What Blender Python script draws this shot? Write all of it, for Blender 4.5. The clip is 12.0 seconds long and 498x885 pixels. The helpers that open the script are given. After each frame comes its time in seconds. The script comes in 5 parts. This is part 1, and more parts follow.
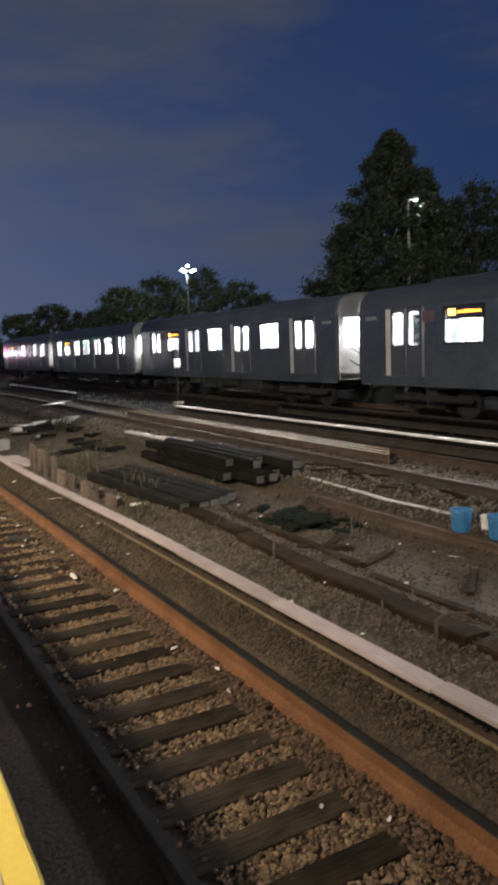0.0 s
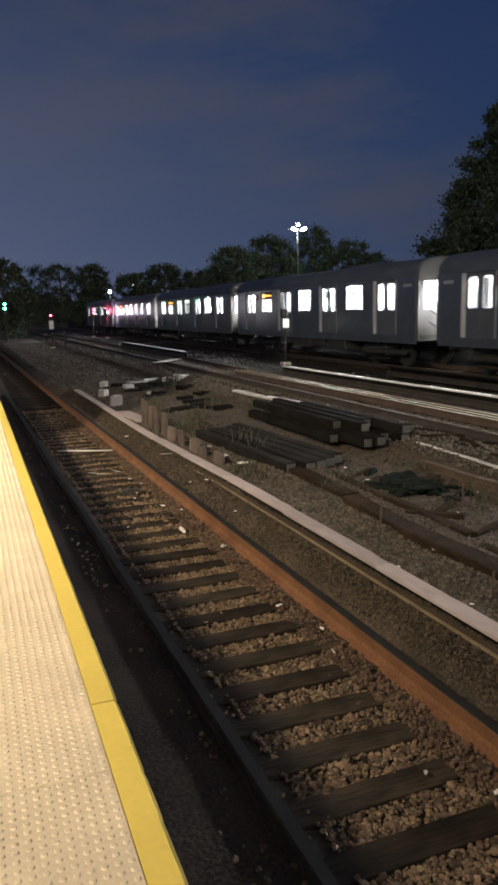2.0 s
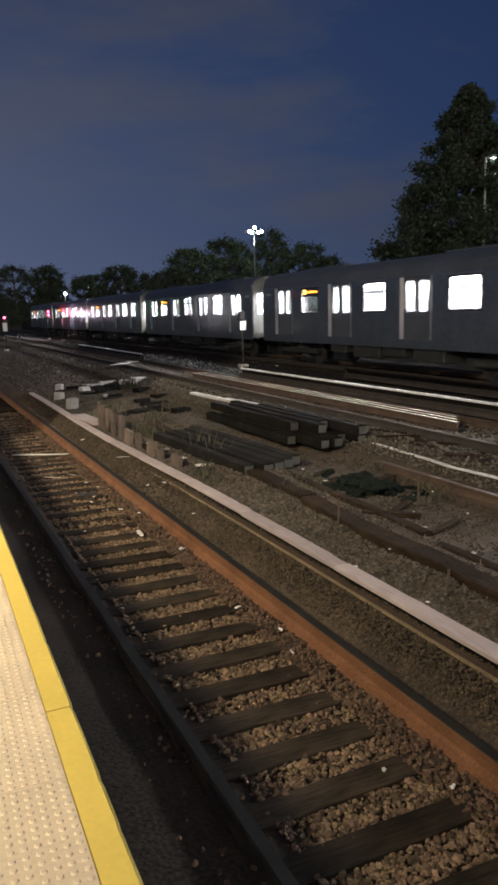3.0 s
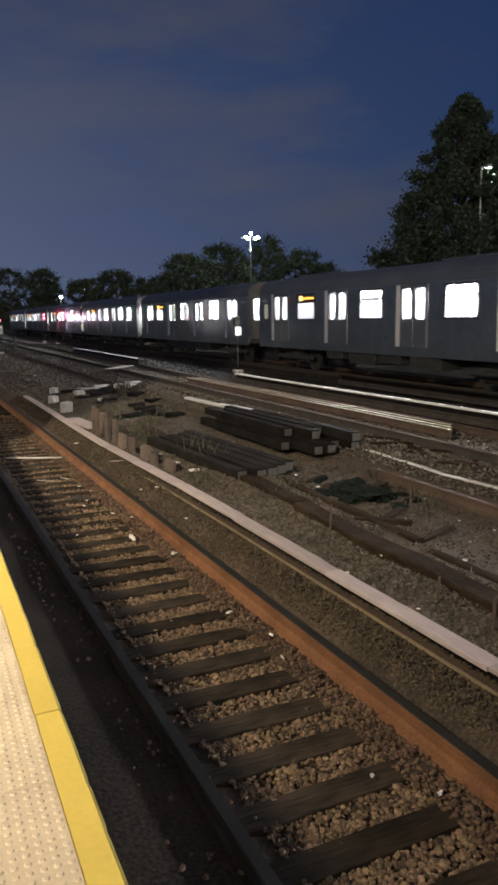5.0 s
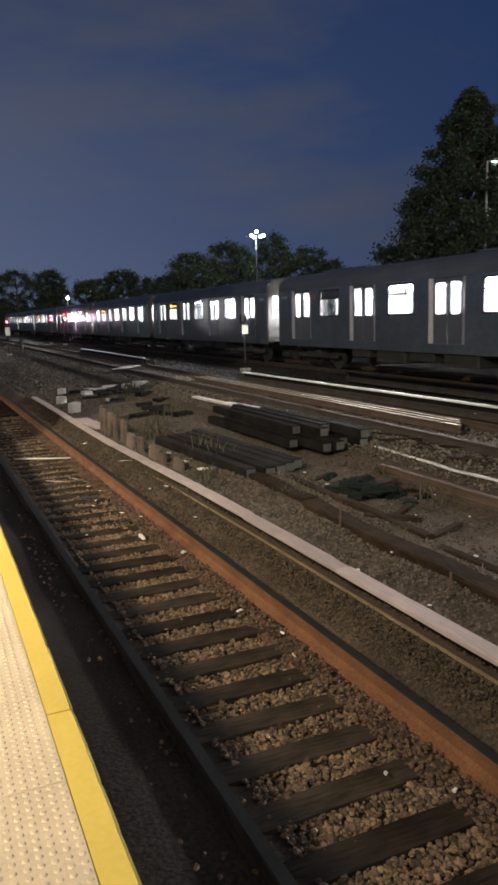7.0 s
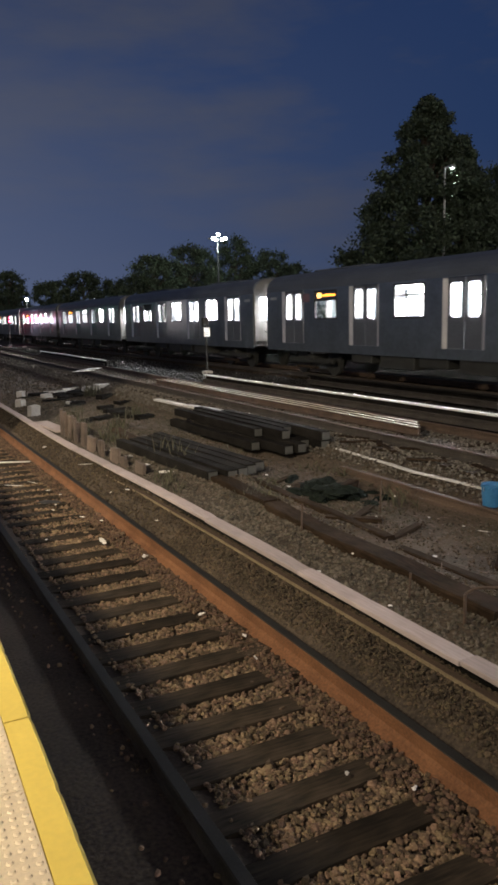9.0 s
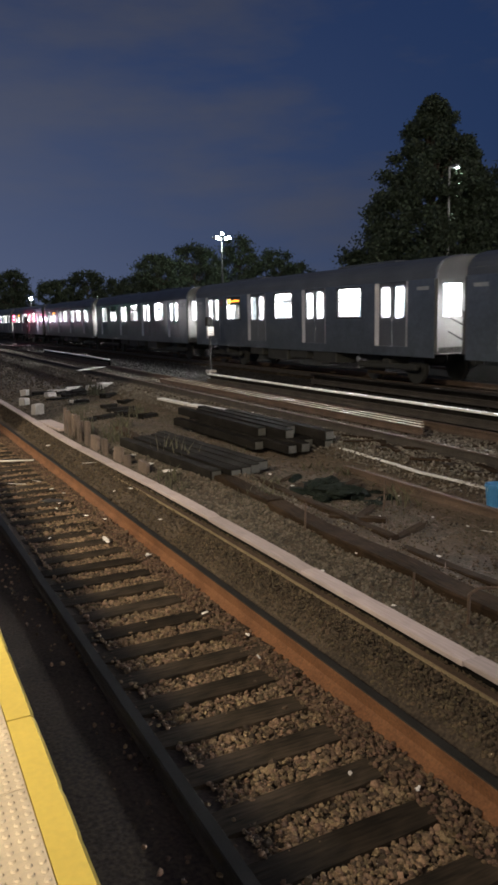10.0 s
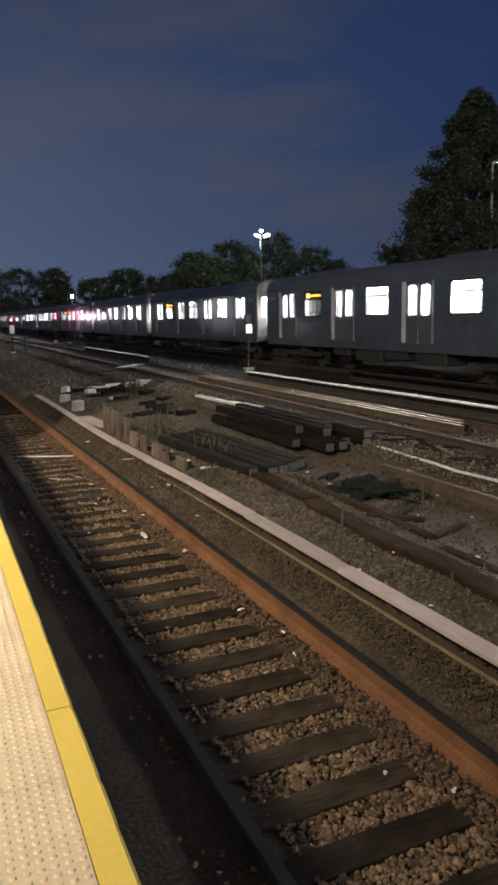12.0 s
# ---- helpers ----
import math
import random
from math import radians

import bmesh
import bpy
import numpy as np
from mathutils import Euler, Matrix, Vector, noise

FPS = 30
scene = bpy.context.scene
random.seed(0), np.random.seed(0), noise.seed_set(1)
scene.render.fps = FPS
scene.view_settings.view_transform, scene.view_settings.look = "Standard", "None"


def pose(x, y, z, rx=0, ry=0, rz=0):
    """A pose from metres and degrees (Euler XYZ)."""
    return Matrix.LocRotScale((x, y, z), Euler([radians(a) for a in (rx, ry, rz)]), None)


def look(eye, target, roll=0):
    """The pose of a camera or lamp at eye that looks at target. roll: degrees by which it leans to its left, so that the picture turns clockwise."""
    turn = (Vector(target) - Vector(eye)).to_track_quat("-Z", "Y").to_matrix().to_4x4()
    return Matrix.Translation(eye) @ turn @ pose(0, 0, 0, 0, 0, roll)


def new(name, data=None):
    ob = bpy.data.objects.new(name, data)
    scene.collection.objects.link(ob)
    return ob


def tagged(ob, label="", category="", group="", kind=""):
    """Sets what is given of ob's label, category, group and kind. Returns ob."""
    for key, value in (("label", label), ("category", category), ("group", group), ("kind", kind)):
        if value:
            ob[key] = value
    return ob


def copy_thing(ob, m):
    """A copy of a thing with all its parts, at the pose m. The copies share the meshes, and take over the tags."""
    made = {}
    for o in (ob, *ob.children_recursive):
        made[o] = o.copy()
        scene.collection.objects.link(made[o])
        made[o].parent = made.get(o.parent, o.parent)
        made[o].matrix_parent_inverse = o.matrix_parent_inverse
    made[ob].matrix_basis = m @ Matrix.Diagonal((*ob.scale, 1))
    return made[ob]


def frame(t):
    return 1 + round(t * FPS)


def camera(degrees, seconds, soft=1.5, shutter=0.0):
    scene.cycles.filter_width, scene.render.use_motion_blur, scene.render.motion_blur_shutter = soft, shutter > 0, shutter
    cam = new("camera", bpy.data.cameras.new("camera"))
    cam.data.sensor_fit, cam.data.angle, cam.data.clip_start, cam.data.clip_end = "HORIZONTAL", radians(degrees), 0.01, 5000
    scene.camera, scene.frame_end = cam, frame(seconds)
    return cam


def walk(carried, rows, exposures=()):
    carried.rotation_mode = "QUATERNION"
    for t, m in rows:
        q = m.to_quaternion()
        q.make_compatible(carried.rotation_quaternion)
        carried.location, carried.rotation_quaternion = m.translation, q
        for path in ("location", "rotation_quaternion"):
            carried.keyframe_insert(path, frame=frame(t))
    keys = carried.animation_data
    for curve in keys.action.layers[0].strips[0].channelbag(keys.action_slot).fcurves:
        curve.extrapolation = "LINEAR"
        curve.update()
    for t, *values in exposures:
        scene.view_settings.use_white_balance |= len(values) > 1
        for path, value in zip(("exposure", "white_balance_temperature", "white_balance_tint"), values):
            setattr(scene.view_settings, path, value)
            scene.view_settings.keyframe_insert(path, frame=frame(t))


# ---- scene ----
cam = camera(37.5, 12.0, soft=3.0, shutter=0.3)
walk(cam, [
    (0.0, pose(0.022, -0.034, 2.520, 82.52, 2.24, -28.96)),
    (0.5, pose(-0.025, 0.015, 2.523, 78.90, 1.42, -24.05)),
    (1.0, pose(-0.059, 0.041, 2.518, 79.10, 1.13, -22.23)),
    (1.5, pose(-0.048, 0.038, 2.503, 79.65, 0.63, -22.01)),
    (2.0, pose(-0.026, 0.016, 2.511, 79.78, 1.63, -20.67)),
    (2.5, pose(-0.019, 0.018, 2.508, 79.70, 1.33, -22.90)),
    (4.5, pose(-0.006, 0.006, 2.501, 80.28, 1.64, -24.78)),
    (5.0, pose(-0.012, -0.008, 2.510, 80.29, 0.86, -24.28)),
    (5.5, pose(-0.007, 0.008, 2.507, 80.26, 1.40, -24.12)),
    (6.0, pose(-0.007, -0.001, 2.508, 80.20, 1.64, -24.57)),
    (6.5, pose(-0.008, 0.012, 2.500, 80.13, 1.66, -23.79)),
    (8.5, pose(-0.005, 0.013, 2.498, 80.54, 1.18, -24.24)),
    (9.0, pose(0.002, 0.007, 2.499, 80.32, 1.39, -26.70)),
    (9.5, pose(0.000, 0.000, 2.500, 80.26, 1.48, -26.54)),
    (10.0, pose(0.003, 0.016, 2.494, 80.28, 1.26, -26.41)),
    (10.5, pose(0.001, -0.004, 2.500, 80.31, 1.30, -26.65)),
    (11.0, pose(-0.011, -0.017, 2.507, 80.21, 1.01, -25.37)),
    (11.5, pose(-0.010, 0.002, 2.499, 80.22, 1.18, -23.94)),
    (12.0, pose(-0.002, 0.004, 2.496, 80.15, 1.32, -23.46)),
], exposures=[(0.0, 0.25), (0.5, 0.28), (1.0, 0.12), (1.5, 0.0), (2.0, -0.05), (2.5, -0.03), (4.5, 0.12), (6.5, 0.12), (8.5, 0.12), (10.0, 0.04), (12.0, 0.04)])

# ---- world: clear dusk with thin cloud ----
world = bpy.data.worlds.new("dusk_sky")
scene.world = world
world.use_nodes = True
wn, wl = world.node_tree.nodes, world.node_tree.links
wn.clear()
w_out = wn.new("ShaderNodeOutputWorld")
w_bg = wn.new("ShaderNodeBackground")
w_tc = wn.new("ShaderNodeTexCoord")
w_sep = wn.new("ShaderNodeSeparateXYZ")
w_ramp = wn.new("ShaderNodeValToRGB")
w_map = wn.new("ShaderNodeMapping")
w_map.inputs["Scale"].default_value = (1.0, 1.0, 3.6)
w_map.inputs["Rotation"].default_value = (0.0, 0.35, 0.3)
w_noise = wn.new("ShaderNodeTexNoise")
w_noise.inputs["Scale"].default_value = 2.2
w_noise.inputs["Detail"].default_value = 6
w_noise.inputs["Roughness"].default_value = 0.55
w_cr = wn.new("ShaderNodeValToRGB")
w_cr.color_ramp.elements[0].position = 0.44
w_cr.color_ramp.elements[1].position = 0.62
w_mix = wn.new("ShaderNodeMixRGB")
w_mix.inputs[2].default_value = (0.047, 0.052, 0.076, 1)
w_mul = wn.new("ShaderNodeMath")
w_mul.operation = "MULTIPLY"
w_mul.inputs[1].default_value = 0.9
e = w_ramp.color_ramp.elements
e[0].position, e[0].color = 0.0, (0.034, 0.052, 0.104, 1)
e[1].position, e[1].color = 1.0, (0.012, 0.025, 0.075, 1)
for at, col in ((0.10, (0.0225, 0.0405, 0.096, 1)), (0.22, (0.0160, 0.0345, 0.096, 1)), (0.45, (0.0115, 0.027, 0.085, 1))):
    k = w_ramp.color_ramp.elements.new(at)
    k.color = col
wl.new(w_tc.outputs["Generated"], w_sep.inputs[0])
wl.new(w_sep.outputs["Z"], w_ramp.inputs[0])
wl.new(w_tc.outputs["Generated"], w_map.inputs[0])
wl.new(w_map.outputs[0], w_noise.inputs["Vector"])
wl.new(w_noise.outputs["Fac"], w_cr.inputs[0])
wl.new(w_cr.outputs[0], w_mul.inputs[0])
wl.new(w_mul.outputs[0], w_mix.inputs[0])
wl.new(w_ramp.outputs[0], w_mix.inputs[1])
w_az = wn.new("ShaderNodeMapRange")
w_az.inputs["From Min"].default_value, w_az.inputs["From Max"].default_value = 0.75, -0.35
w_az.inputs["To Min"].default_value, w_az.inputs["To Max"].default_value = -0.08, 1.6
w_warm = wn.new("ShaderNodeMixRGB")
w_warm.inputs[2].default_value = (0.090, 0.114, 0.198, 1)
w_fade = wn.new("ShaderNodeMapRange")
w_fade.inputs["From Min"].default_value, w_fade.inputs["From Max"].default_value = 0.45, 0.0
w_both = wn.new("ShaderNodeMath")
w_both.operation = "MULTIPLY"
wl.new(w_sep.outputs["X"], w_az.inputs["Value"])
wl.new(w_sep.outputs["Z"], w_fade.inputs["Value"])
wl.new(w_az.outputs[0], w_both.inputs[0])
wl.new(w_fade.outputs[0], w_both.inputs[1])
wl.new(w_both.outputs[0], w_warm.inputs[0])
wl.new(w_mix.outputs[0], w_warm.inputs[1])
# glow added to the unseen sky behind the camera, to lift the shadows
w_behind = wn.new("ShaderNodeMapRange")
w_behind.inputs["From Min"].default_value, w_behind.inputs["From Max"].default_value = -0.05, -0.9
w_low = wn.new("ShaderNodeMapRange")
w_low.inputs["From Min"].default_value, w_low.inputs["From Max"].default_value = 0.9, 0.0
w_glow = wn.new("ShaderNodeMath")
w_glow.operation = "MULTIPLY"
w_fill = wn.new("ShaderNodeMixRGB")
w_fill.inputs[2].default_value = (0.95, 0.84, 0.74, 1)
wl.new(w_sep.outputs["Y"], w_behind.inputs["Value"])
wl.new(w_sep.outputs["Z"], w_low.inputs["Value"])
wl.new(w_behind.outputs[0], w_glow.inputs[0])
wl.new(w_low.outputs[0], w_glow.inputs[1])
wl.new(w_glow.outputs[0], w_fill.inputs[0])
wl.new(w_warm.outputs[0], w_fill.inputs[1])
wl.new(w_fill.outputs[0], w_bg.inputs[0])
w_bg.inputs[1].default_value = 1.0
wl.new(w_bg.outputs[0], w_out.inputs[0])
scene.view_settings.exposure = 0.0

# ---- lamps: the place's own and added ones ----
PLATFORM_Z = 1.0
EDGE_X = 0.395
LAMP_X = -8.8


LAMP_Z = 9.6
WARM = (1.0, 0.84, 0.61)


def area_lamp(name, m, power, sx, sy, colour):
    d = bpy.data.lights.new(name, "AREA")
    d.shape, d.size, d.size_y, d.energy, d.color = "RECTANGLE", sx, sy, power, colour
    ob = new(name, d)
    ob.matrix_basis = m
    return ob


def point_lamp(name, at, power, radius, colour):
    d = bpy.data.lights.new(name, "POINT")
    d.energy, d.shadow_soft_size, d.color = power, radius, colour
    ob = new(name, d)
    ob.location = at
    return ob


def spot_lamp(name, eye, target, power, angle, radius, colour, blend=0.4):
    d = bpy.data.lights.new(name, "SPOT")
    d.energy, d.shadow_soft_size, d.color, d.spot_size, d.spot_blend = power, radius, colour, radians(angle), blend
    ob = new(name, d)
    ob.matrix_basis = look(eye, target)
    return ob


# the one at y=24 is an added fill that brightens the far bed
PLATFORM_AND_FILL_LIGHTS = ((-6.0, 1150, 50), (3.0, 7500, 50), (24.0, 3800, -10))
for ly, power, aim in PLATFORM_AND_FILL_LIGHTS:
    area_lamp("platform_lamp", pose(LAMP_X, ly, LAMP_Z, aim, 24, 0), power, 0.6, 1.4, WARM)

TOWER = (34.1, 75.0, 11.0)
POLE = (40.55, 46.25, 13.55)
SIGNAL_NEAR = (12.35, 28.6)
SIGNAL_FAR = (12.2, 79.0)
point_lamp("tower_lamp", (TOWER[0], TOWER[1] - 3.0, TOWER[2] - 0.3), 1100, 0.3, (0.85, 1.0, 0.95))
# unseen spot added to make the bright patch on the car sides
spot_lamp("far_floodlight", (-5.0, 84.0, 4.0), (13.6, 35.3, 2.6), 900, 3.0, 0.2, (1.0, 0.88, 0.86), 1.0)
point_lamp("signal_lamp", (SIGNAL_FAR[0] + 0.5, SIGNAL_FAR[1] - 0.2, 2.9), 100, 0.1, (1.0, 0.05, 0.15))
# white point light added to draw the pale streak on the train
point_lamp("signal_lamp", (SIGNAL_FAR[0] + 0.75, SIGNAL_FAR[1] - 6.0, 2.7), 190, 0.06, (0.86, 0.72, 1.0))
spot_lamp("pole_lamp", (POLE[0] + 0.9, POLE[1] - 0.9, POLE[2] + 0.2), (POLE[0], POLE[1], POLE[2] - 3.5), 5000, 16, 0.1, (0.9, 1.0, 0.97))


# ---- materials ----
def material(name, base, rough=0.8, metal=0.0, var=0.35, scale=6.0, fine=60.0, bump=0.3, tint=None, rand=0.0, island=False, spec=0.5, coat=0.0, stretch=None):
    """Noise-mottled surface: large stains and fine grain in object space."""
    m = bpy.data.materials.new(name)
    m.use_nodes = True
    n, l = m.node_tree.nodes, m.node_tree.links
    b = n["Principled BSDF"]
    b.inputs["Roughness"].default_value = rough
    b.inputs["Metallic"].default_value = metal
    b.inputs["Specular IOR Level"].default_value = spec
    b.inputs["Coat Weight"].default_value = coat
    tc = n.new("ShaderNodeTexCoord")
    big, small = n.new("ShaderNodeTexNoise"), n.new("ShaderNodeTexNoise")
    big.inputs["Scale"].default_value, small.inputs["Scale"].default_value = scale, fine
    big.inputs["Detail"].default_value, small.inputs["Detail"].default_value = 5, 4
    where = tc.outputs["Object"]
    if stretch:
        mp = n.new("ShaderNodeMapping")
        mp.inputs["Scale"].default_value = stretch
        l.new(where, mp.inputs[0])
        where = mp.outputs[0]
    l.new(tc.outputs["Object"], big.inputs["Vector"])
    l.new(where, small.inputs["Vector"])
    add = n.new("ShaderNodeMath")
    add.operation = "ADD"
    l.new(big.outputs["Fac"], add.inputs[0])
    l.new(small.outputs["Fac"], add.inputs[1])
    ramp = n.new("ShaderNodeValToRGB")
    half = n.new("ShaderNodeMath")
    half.operation = "MULTIPLY"
    half.inputs[1].default_value = 0.5
    l.new(add.outputs[0], half.inputs[0])
    l.new(half.outputs[0], ramp.inputs[0])
    lo = [c * (1 - var) for c in base]
    hi = [min(1, c * (1 + var)) for c in (tint or base)]
    ramp.color_ramp.elements[0].position, ramp.color_ramp.elements[0].color = 0.36, (*lo, 1)
    ramp.color_ramp.elements[1].position, ramp.color_ramp.elements[1].color = 0.64, (*hi, 1)
    out = ramp.outputs[0]
    if rand:
        src = n.new("ShaderNodeNewGeometry").outputs["Random Per Island"] if island else n.new("ShaderNodeObjectInfo").outputs["Random"]
        hsv = n.new("ShaderNodeHueSaturation")
        mr = n.new("ShaderNodeMapRange")
        mr.inputs["To Min"].default_value, mr.inputs["To Max"].default_value = 1 - rand, 1 + rand
        l.new(src, mr.inputs["Value"])
        l.new(mr.outputs[0], hsv.inputs["Value"])
        if island:
            wob = n.new("ShaderNodeMath")
            wob.operation = "PINGPONG"
            wob.inputs[1].default_value = 0.05
            off = n.new("ShaderNodeMapRange")
            off.inputs["From Max"].default_value = 0.05
            off.inputs["To Min"].default_value, off.inputs["To Max"].default_value = 0.485, 0.52
            l.new(src, wob.inputs[0])
            l.new(wob.outputs[0], off.inputs["Value"])
            l.new(off.outputs[0], hsv.inputs["Hue"])
        l.new(out, hsv.inputs["Color"])
        out = hsv.outputs[0]
    l.new(out, b.inputs["Base Color"])
    if bump:
        bp = n.new("ShaderNodeBump")
        bp.inputs["Strength"].default_value = bump
        bp.inputs["Distance"].default_value = 0.01
        l.new(add.outputs[0], bp.inputs["Height"])
        l.new(bp.outputs[0], b.inputs["Normal"])
    return m


def glow(name, colour, strength):
    m = bpy.data.materials.new(name)
    m.use_nodes = True
    b = m.node_tree.nodes["Principled BSDF"]
    b.inputs["Base Color"].default_value = (*colour, 1)
    b.inputs["Emission Color"].default_value = (*colour, 1)
    b.inputs["Emission Strength"].default_value = strength
    return m


def clear_glass(name, gloss, rough=0.04):
    m = bpy.data.materials.new(name)
    m.use_nodes = True
    n, l = m.node_tree.nodes, m.node_tree.links
    n.clear()
    o, mix, tr, gl = (n.new("ShaderNode" + k) for k in ("OutputMaterial", "MixShader", "BsdfTransparent", "BsdfGlossy"))
    tr.inputs[0].default_value = (0.97, 0.97, 0.97, 1)
    gl.inputs["Roughness"].default_value = rough
    mix.inputs[0].default_value = gloss
    l.new(tr.outputs[0], mix.inputs[1])
    l.new(gl.outputs[0], mix.inputs[2])
    l.new(mix.outputs[0], o.inputs[0])
    return m


GROUND = material("packed_dirt", (0.045, 0.033, 0.022), 0.95, var=0.55, scale=0.9, fine=38, bump=0.8, tint=(0.064, 0.047, 0.032))
STONE = material("ballast_stone", (0.110, 0.071, 0.041), 0.9, var=0.3, scale=5, fine=70, bump=0.25, tint=(0.146, 0.098, 0.060), rand=0.7, island=True)
GOLD = material("worn_contact_rail", (0.34, 0.27, 0.17), 0.5, metal=0.5, var=0.3, scale=3, fine=50, bump=0.1)
# much darker than GROUND, for the bed under and beside the train
BLACK_BED = material("near_black_bed", (0.022, 0.02, 0.018), 0.95, var=0.5, scale=0.9, fine=38, bump=0.8, spec=0.2)
DUST = material("fine_brown_gravel", (0.056, 0.040, 0.024), 0.92, var=0.35, scale=4, fine=60, bump=0.3, rand=0.6, island=True)
STONE_GREY = material("grey_ballast", (0.084, 0.071, 0.055), 0.9, var=0.3, scale=5, fine=70, bump=0.25, rand=0.6, island=True)
TIE = material("creosoted_wood", (0.019, 0.0165, 0.013), 0.9, var=0.5, scale=3, fine=45, bump=0.5, tint=(0.036, 0.027, 0.019), rand=0.35, spec=0.12, stretch=(0.1, 1, 1))
RUST = material("rusty_steel", (0.145, 0.058, 0.022), 0.85, metal=0.1, var=0.35, scale=3, fine=50, bump=0.3, tint=(0.148, 0.067, 0.029))
RUST_STONE = material("rust_stained_stone", (0.092, 0.056, 0.035), 0.92, var=0.3, scale=5, fine=70, bump=0.25, rand=0.5, island=True)
CREOSOTE = material("black_creosoted_timber", (0.0125, 0.0115, 0.0105), 0.9, var=0.5, scale=3, fine=45, bump=0.6, rand=0.3, spec=0.04)
# shade on the left rails put into the colour; contact rails use it too
BLACKRAIL = material("dark_shaded_rail", (0.040, 0.034, 0.029), 0.85, metal=0.1, var=0.4, scale=3, fine=50, bump=0.3)
YARD = material("pale_grey_gravel", (0.118, 0.104, 0.086), 0.9, var=0.3, scale=5, fine=70, bump=0.25, rand=0.4, island=True)
RUST_DARK = material("dark_rust", (0.075, 0.050, 0.036), 0.8, metal=0.1, var=0.4, scale=3, fine=50, bump=0.3)
# near-black, for the rail tops of the platform track
RAILTOP = material("near_black_rail_head", (0.026, 0.025, 0.022), 0.65, metal=0.1, var=0.3, scale=3, fine=80, bump=0.05, spec=0.2)
BOARD = material("weathered_cover_board", (0.35, 0.29, 0.275), 0.75, var=0.22, scale=1.6, fine=55, bump=0.3, rand=0.14, stretch=(1, 0.06, 1))
BOARD_WHITE = material("pale_cover_board", (0.62, 0.62, 0.60), 0.6, var=0.12, scale=2, fine=40, bump=0.15, rand=0.08)
TIMBER = material("old_timber", (0.031, 0.0205, 0.0130), 0.97, var=0.5, scale=2.5, fine=50, bump=0.7, rand=0.3, spec=0.08, stretch=(1, 0.12, 1))
TIMBER_END = material("sawn_timber_end", (0.060, 0.060, 0.055), 0.9, var=0.3, scale=8, fine=60, bump=0.4, rand=0.25)
PLANK = material("weathered_plank", (0.125, 0.093, 0.075), 0.9, var=0.35, scale=4, fine=50, bump=0.5, rand=0.35)
PALE = material("bleached_plank", (0.52, 0.50, 0.47), 0.8, var=0.2, scale=4, fine=40, bump=0.3, rand=0.15)
CONCRETE = material("concrete", (0.42, 0.40, 0.37), 0.9, var=0.25, scale=2, fine=45, bump=0.3)
YELLOW = material("yellow_edge_paint", (0.93, 0.705, 0.145), 0.6, var=0.05, scale=3, fine=40, bump=0.12, rand=0.05)
TACTILE = material("tactile_tile", (0.90, 0.75, 0.52), 0.62, var=0.10, scale=4, fine=60, bump=0.1, rand=0.04)
WASTE = material("pale_litter", (0.66, 0.63, 0.60), 0.7, var=0.15, scale=9, fine=60, bump=0.3, rand=0.25)
BLUE = material("blue_plastic", (0.04, 0.17, 0.36), 0.45, var=0.18, scale=5, fine=50, bump=0.1)
DARKMETAL = material("dark_painted_metal", (0.035, 0.036, 0.038), 0.6, metal=0.3, var=0.3, scale=4, fine=50, bump=0.15)
TARP = material("dark_green_scrap", (0.011, 0.015, 0.012), 0.9, var=0.5, scale=6, fine=50, bump=0.6, spec=0.06)
GALV = material("galvanised_steel", (0.42, 0.44, 0.44), 0.5, metal=0.6, var=0.2, scale=3, fine=50, bump=0.1)
STEEL = material("stainless_steel", (0.185, 0.212, 0.226), 0.30, metal=0.8, var=0.15, scale=1.4, fine=9, bump=0.35)
STEEL_DOOR = material("stainless_door", (0.19, 0.20, 0.205), 0.38, metal=0.75, var=0.12, scale=1.2, fine=22, bump=0.04)
ENDSTEEL = material("car_end_panel", (0.125, 0.122, 0.116), 0.5, metal=0.4, var=0.12, scale=2, fine=30, bump=0.05)
POCKET = material("pale_door_pocket", (0.72, 0.71, 0.69), 0.42, metal=0.8, var=0.12, scale=2, fine=30, bump=0.03)
ROOF = material("car_roof", (0.085, 0.10, 0.125), 0.6, metal=0.4, var=0.2, scale=1, fine=25, bump=0.08)
UNDER = material("underframe", (0.030, 0.031, 0.029), 0.8, metal=0.2, var=0.4, scale=3, fine=40, bump=0.3)
RUBBER = material("black_rubber", (0.02, 0.02, 0.021), 0.85, var=0.2, scale=5, fine=60, bump=0.05)
INTERIOR = material("white_interior_panel", (0.80, 0.80, 0.79), 0.5, var=0.06, scale=2, fine=20, bump=0.0)
SEAT = material("grey_blue_seat", (0.70, 0.72, 0.75), 0.5, var=0.12, scale=4, fine=40, bump=0.05)
FLAG = material("flag_decal", (0.13, 0.08, 0.10), 0.6, var=0.25, scale=14, fine=60, bump=0.0)
SIGNWHITE = material("white_sign", (0.80, 0.80, 0.76), 0.6, var=0.08, scale=6, fine=40, bump=0.02)
LEAF = material("leaves", (0.046, 0.066, 0.038), 0.75, var=0.4, scale=1.2, fine=9, bump=0.0, tint=(0.052, 0.075, 0.042), rand=0.4, island=True)
WEED = material("dry_weeds", (0.055, 0.052, 0.030), 0.8, var=0.4, scale=3, fine=20, bump=0.0, rand=0.4, island=True)
BARK = material("bark", (0.09, 0.07, 0.05), 0.95, var=0.4, scale=4, fine=30, bump=0.8)
GLASS = clear_glass("window_glass", 0.06)
# far panes turned into rough reflectors so the windows read white
GLASS_FAR = clear_glass("far_pane_reflector", 0.92, 0.6)
CARLIGHT = glow("car_ceiling_light", (0.98, 0.98, 1.0), 200.0)
